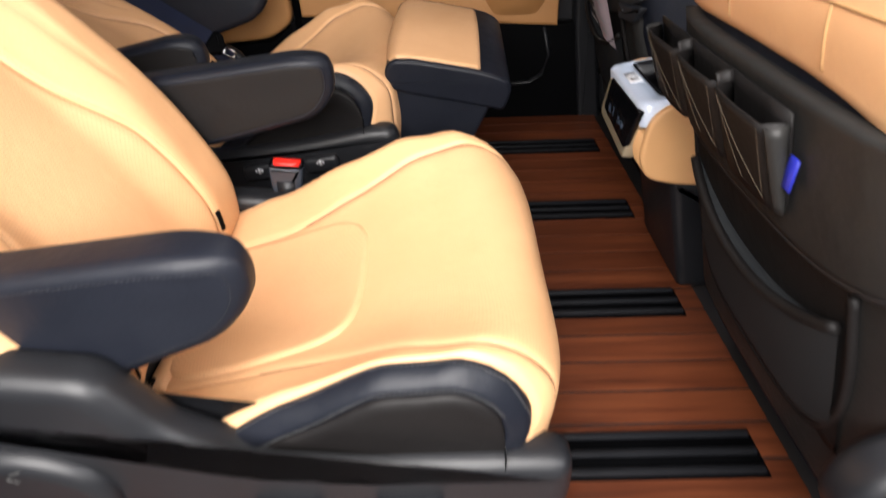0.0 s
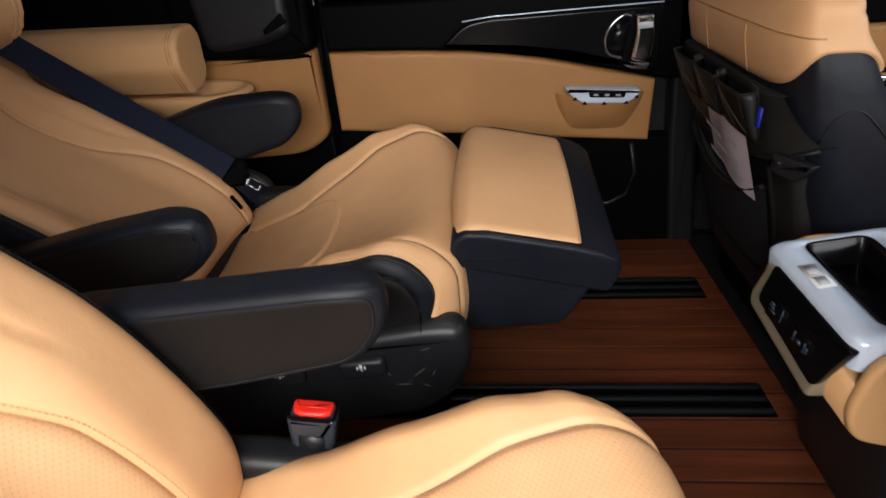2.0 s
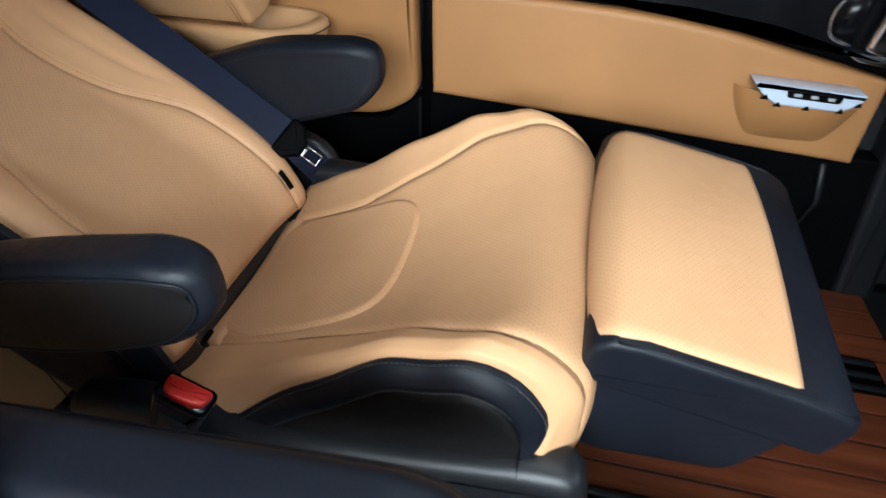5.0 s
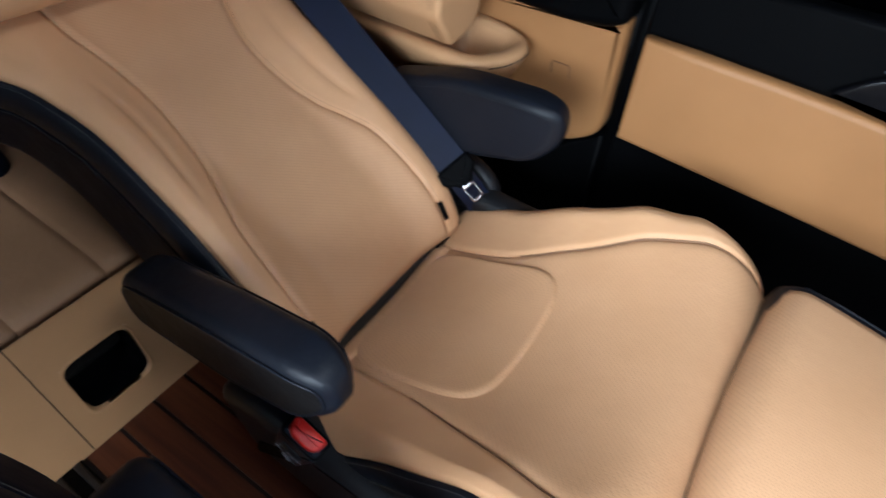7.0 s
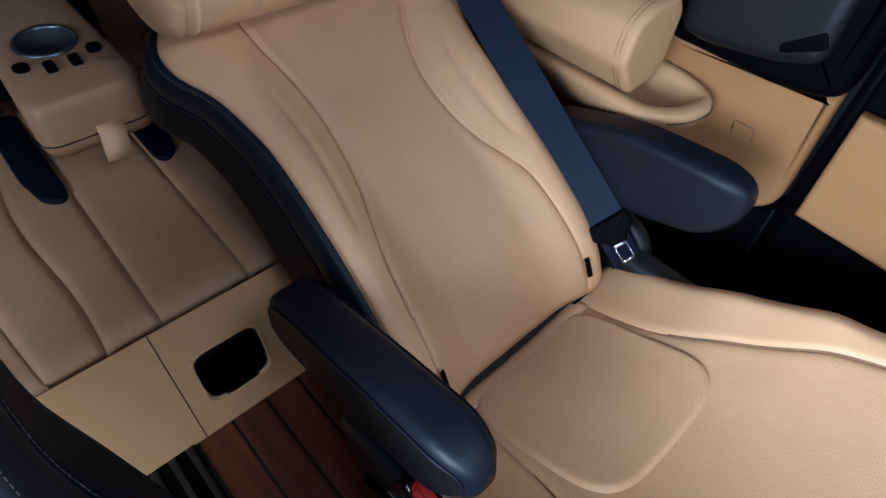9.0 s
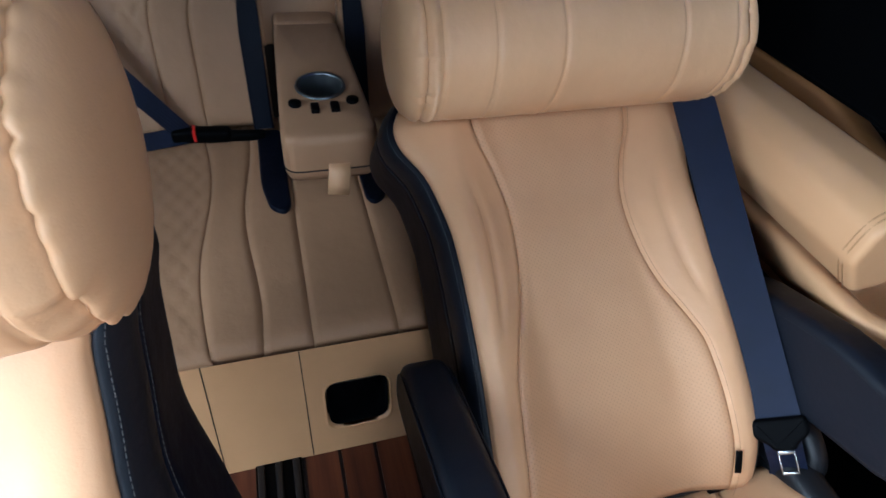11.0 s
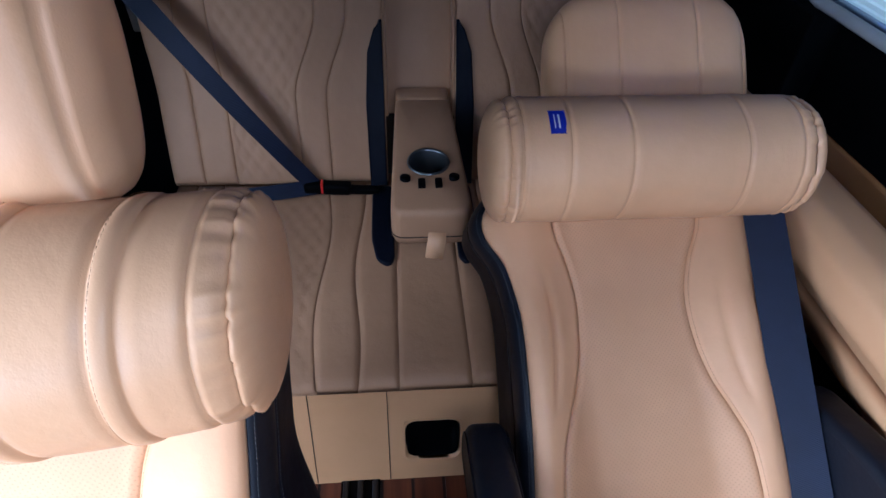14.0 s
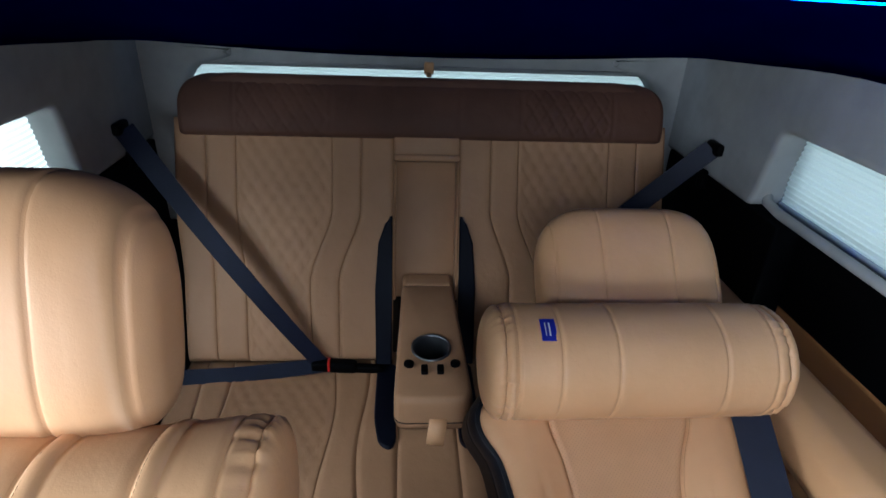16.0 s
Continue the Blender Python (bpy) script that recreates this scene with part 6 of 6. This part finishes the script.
    if cy > 0:
        b = bmesh.new()
        hm = Matrix.Translation(on_back(hem(-0.235) - 0.016, -0.235, 0.012)) @ Matrix.Rotation(radians(25), 4, "Z")
        prism(b, rounded([(-0.034, 0.013), (0.036, 0.013), (0.03, -0.016), (-0.012, -0.018)], 0.006, 3), -0.012, 0.008, "x", 0.005, 3)
        bmesh.ops.transform(b, matrix=hm, verts=b.verts)
        hook = part("bag_hook", b, GREY, seat, "grey plastic bag hook")
        b = bmesh.new()
        tube(b, [hm @ Vector((-0.014, 0.018, 0.002)), hm @ Vector((-0.0095, 0.018, 0.002))], 0.004, 12)
        part("hook_pin", b, GREY, hook)
    else:
        b = bmesh.new()
        prism(b, [(0.46 + dx + 0.07 * math.cos(t * math.pi / 18), 0.265 + 0.065 * math.sin(t * math.pi / 18)) for t in range(36)], cy - 0.275, cy - 0.22, "y", 0.018, 4)
        cap = part("recliner_cover", b, GREY, seat, "charcoal plastic recliner cover under wrinkled film")
        # pale ribbons stand in for the shine on the film's wrinkles
        rnd = random.Random(3)
        for k in range(7):
            x, z, t = 0.42 + dx + 0.06 * rnd.random(), 0.24 + 0.06 * rnd.random(), rnd.uniform(0.4, 1.4)
            b = bmesh.new()
            ribbon(b, [Vector((x + 0.007 * q * math.cos(t), cy - 0.2765, z + 0.007 * q * math.sin(t))) for q in range(4)], (0, -1, 0), [0.0006, 0.002, 0.0016, 0.0005], 0.0008)
            part("film_glint", b, STITCH, cap)
    return seat, sk


def organizer(label, sk, s0, s1, a0, a1, blue_side):
    o = thing("seat_back_organizer", label, "organizer", sk.at((s0 + s1) / 2, (a0 + a1) / 2), group="seat back organizers")
    def flat(s, a, off):
        """Straight across the middle of the seat back."""
        return sk.at(s, 0, off + 0.004) + Vector((0, a, 0))
    b = bmesh.new()
    add_grid(b, [[flat(s0 + (s1 - s0) * i / 6, a0 + (a1 - a0) * k / 8, 0.008) for k in range(9)] for i in range(7)])
    backing = bmesh.ops.extrude_face_region(b, geom=b.faces[:])
    for v in backing["geom"]:
        if isinstance(v, bmesh.types.BMVert):
            v.co += Vector((0.003, 0, 0))
    part("backing", b, DARK_BROWN, o)
    k = 3

    def bulge(r, q):
        return 0.012 + (0.01 + 0.014 * r) * (0.7 + 0.3 * math.sin(math.pi * q)) * smoothstep(0.0, 0.03, min(q, 1 - q))
    for i in range(k):
        lo, hi = a0 + (a1 - a0) * i / k, a0 + (a1 - a0) * (i + 1) / k - 0.003
        b = bmesh.new()
        rows = []
        for r in range(9):
            s = s0 + 0.004 + (s1 - s0 - 0.012) * r / 8
            rows.append([flat(s + 0.006 * math.sin(math.pi * c / 14) * (r / 8), lo + (hi - lo) * c / 14, bulge(r / 8, c / 14)) for c in range(15)])
        add_grid(b, rows)
        top = bmesh.ops.extrude_face_region(b, geom=b.faces[:])
        for v in top["geom"]:
            if isinstance(v, bmesh.types.BMVert):
                v.co += Vector((0.0028, 0, 0))
        pk = part("pocket", b, DARK_BROWN, o)
        n = 20
        for f0, f1, g0, g1 in ((0.14, 0.86, 0.1, 0.92), (0.14, 0.1, 0.12, 0.92), (0.5, 0.9, 0.12, 0.92)):
            b = bmesh.new()
            pts = []
            for t in range(n + 1):
                q, r = f0 + (f1 - f0) * t / n, g0 + (g1 - g0) * t / n
                pts.append(flat(s0 + 0.004 + (s1 - s0 - 0.012) * r + 0.006 * math.sin(math.pi * q) * r, lo + (hi - lo) * q, bulge(r, q) + 0.0006))
            dashes(b, pts, [Vector((-1, 0, 0.2))] * (n + 1), w=0.0007)
            part("stitching", b, ORGTHREAD, pk)
    # upright dividers between the pockets and a folded gusset at either end
    for i in range(k + 1):
        a = a0 + (a1 - a0) * i / k - 0.0015
        outer = i in (0, k)
        b = bmesh.new()
        rows = []
        for r in range(9):
            s = s0 + 0.004 + (s1 - s0 - (0.012 if outer else 0.002)) * r / 8
            rows.append([flat(s, a + (0.006 if outer else 0.002) * math.sin(math.pi * c / 4) * (-1 if i == 0 else 1), 0.009 + (bulge(r / 8, 0.04) - 0.009) * (1.0 if outer else 0.8) * c / 4) for c in range(5)])
        add_grid(b, rows)
        side = bmesh.ops.extrude_face_region(b, geom=b.faces[:])
        for v in side["geom"]:
            if isinstance(v, bmesh.types.BMVert):
                v.co.y += 0.002
        part("gusset" if outer else "divider", b, SHELL if outer else DARK_BROWN, o, "dark grey leather gusset" if outer else "")
    b = bmesh.new()
    e = a0 if blue_side < 0 else a1
    rbox(b, 0, 0, 0, 0.003, 0.014, 0.03, 0.001, 1, Matrix.Translation(flat(s0 + (s1 - s0) * 0.5, e + blue_side * 0.012, 0.012)))
    part("sewn_label", b, BLUE, o, "blue sewn label")
    return o


far_front, far_sk = front_seat("tan and charcoal front seat seen from behind", 0.45, 0.0, 0.43)
near_front, near_sk = front_seat("tan and charcoal front seat beside the open doorway", -0.45, -0.045, 0.42)
organizer("dark brown leather pocket organizer on the far front seat", far_sk, 0.46, 0.545, -0.175, 0.16, -1)
organizer("dark brown leather pocket organizer on the near front seat", near_sk, 0.435, 0.535, -0.085, 0.245, -1)
leaf = thing("paper_leaflet", "printed leaflet hanging below the organizer", "leaflet", (0.41, 0.4, 0.4))


def on_leaf(s, a, off):
    return far_sk.at(s + 0.12 * (a + 0.05), a + 0.15 * (s - 0.4), off)


b = bmesh.new()
rows = [[on_leaf(0.355 + 0.115 * i / 8, -0.145 + 0.19 * k / 8, 0.018 + 0.006 * math.sin(k * 0.6)) for k in range(9)] for i in range(9)]
add_grid(b, rows)
lf = part("sheet", b, PAPER, leaf)
for k, (s, a, w) in enumerate(((0.44, -0.1, 0.05), (0.425, -0.02, 0.07), (0.405, -0.07, 0.1), (0.385, -0.11, 0.04), (0.38, -0.02, 0.06))):
    b = bmesh.new()
    add_grid(b, [[on_leaf(s + ds, a + w * (i / 6 - 0.5), 0.0265) for i in range(7)] for ds in (-0.004, 0.004)])
    part("printed_bar", b, STITCH, lf)

# far front door beyond the seats
d2 = tagged(new("door_2"), "tan vinyl front door panel with a chrome pull", "car door", kind="structure")
b = bmesh.new()
prism(b, [(0.56, 0.44), (1.9, 0.44), (1.9, 0.53), (0.56, 0.537)], 0.80, 0.85, "y", 0.01, 3)
part("upper_panel", b, TAN_DOOR_SHADED, d2)
b = bmesh.new()
prism(b, rounded([(0.6, 0.31), (1.9, 0.31), (1.9, 0.425), (0.6, 0.42)], 0.02, 3), 0.745, 0.84, "y", 0.02, 4)
arm = part("door_armrest", b, TAN_DOOR_SHADED, d2, "tan padded door armrest")
b = bmesh.new()
prism(b, rounded([(0.56, 0.1), (1.9, 0.1), (1.9, 0.305), (0.56, 0.305)], 0.02, 3), 0.79, 0.85, "y", 0.012, 3)
part("lower_panel", b, TAN_DOOR_SHADED, d2)
b = bmesh.new()
prism(b, [(0.5, 0.54), (1.95, 0.532), (1.95, 0.66), (0.5, 0.66)], 0.80, 0.86, "y", 0.008, 2)
part("window_ledge", b, BLACK, d2)
for z, w in ((0.436, 0.012), (0.405, 0.02)):
    b = bmesh.new()
    rbox(b, 0.95, 0.74, z, 0.3, 0.03, w, 0.004, 2)
    part("door_handle", b, CHROME, arm, "chrome door pull")
b = bmesh.new()
rbox(b, 0.96, 0.748, 0.42, 0.26, 0.02, 0.014, 0.003, 2)
part("pull_recess", b, BLACK, arm)
for y0, y1, nm in ((0.80, 0.86, "trim_pillar_far"),):
    b = bmesh.new()
    prism(b, rounded([(0.455, -0.05), (0.53, -0.05), (0.478, 0.28), (0.46, 0.6), (0.44, 1.1), (0.37, 1.1), (0.385, 0.6), (0.412, 0.28)], 0.01, 2), y0, y1, "y", 0.01, 2)
    tagged(part(nm, b, GREY), "black pillar between the far doors", "trim", kind="structure")

# ---------------------------------------------------------------- outside ground, seat rails, planks
b = bmesh.new()
prism(b, [(-400, -400), (400, -400), (400, 400), (-400, 400)], -0.6, -0.42, "z")
tagged(part("ground", b, GROUND), "grey concrete ground outside the car", "ground", kind="structure")

rail = thing("seat_rail", "black ribbed seat slide rail let into the floor", "seat rail", (0, 0, 0), group="seat rails")
b = bmesh.new()
rbox(b, 0, 0, -0.003, 1.32, 0.08, 0.013, 0.001, 1)
part("channel", b, BLACK, rail)
for y in (-0.03, 0.0, 0.03):
    b = bmesh.new()
    rbox(b, 0, y, 0.006, 1.31, 0.012, 0.008, 0.002, 1)
    part("rib", b, GREY, rail)
rail.location = (-0.2, RAIL_Y[0], 0)
for y in RAIL_Y[1:]:
    copy_thing(rail, Matrix.Translation((-0.2, y, 0)))

b = bmesh.new()
rbox(b, 0, 0, -0.006, 1.368, PITCH - 0.0065, 0.012, 0, 1)
plank = part("plank", b, WOOD, floor, "", False)
plank.location = (-0.184, -0.774, 0)
for k in range(1, 25):
    p = plank.copy()
    scene.collection.objects.link(p)
    p.location = (-0.184, -0.774 + PITCH * k, 0)
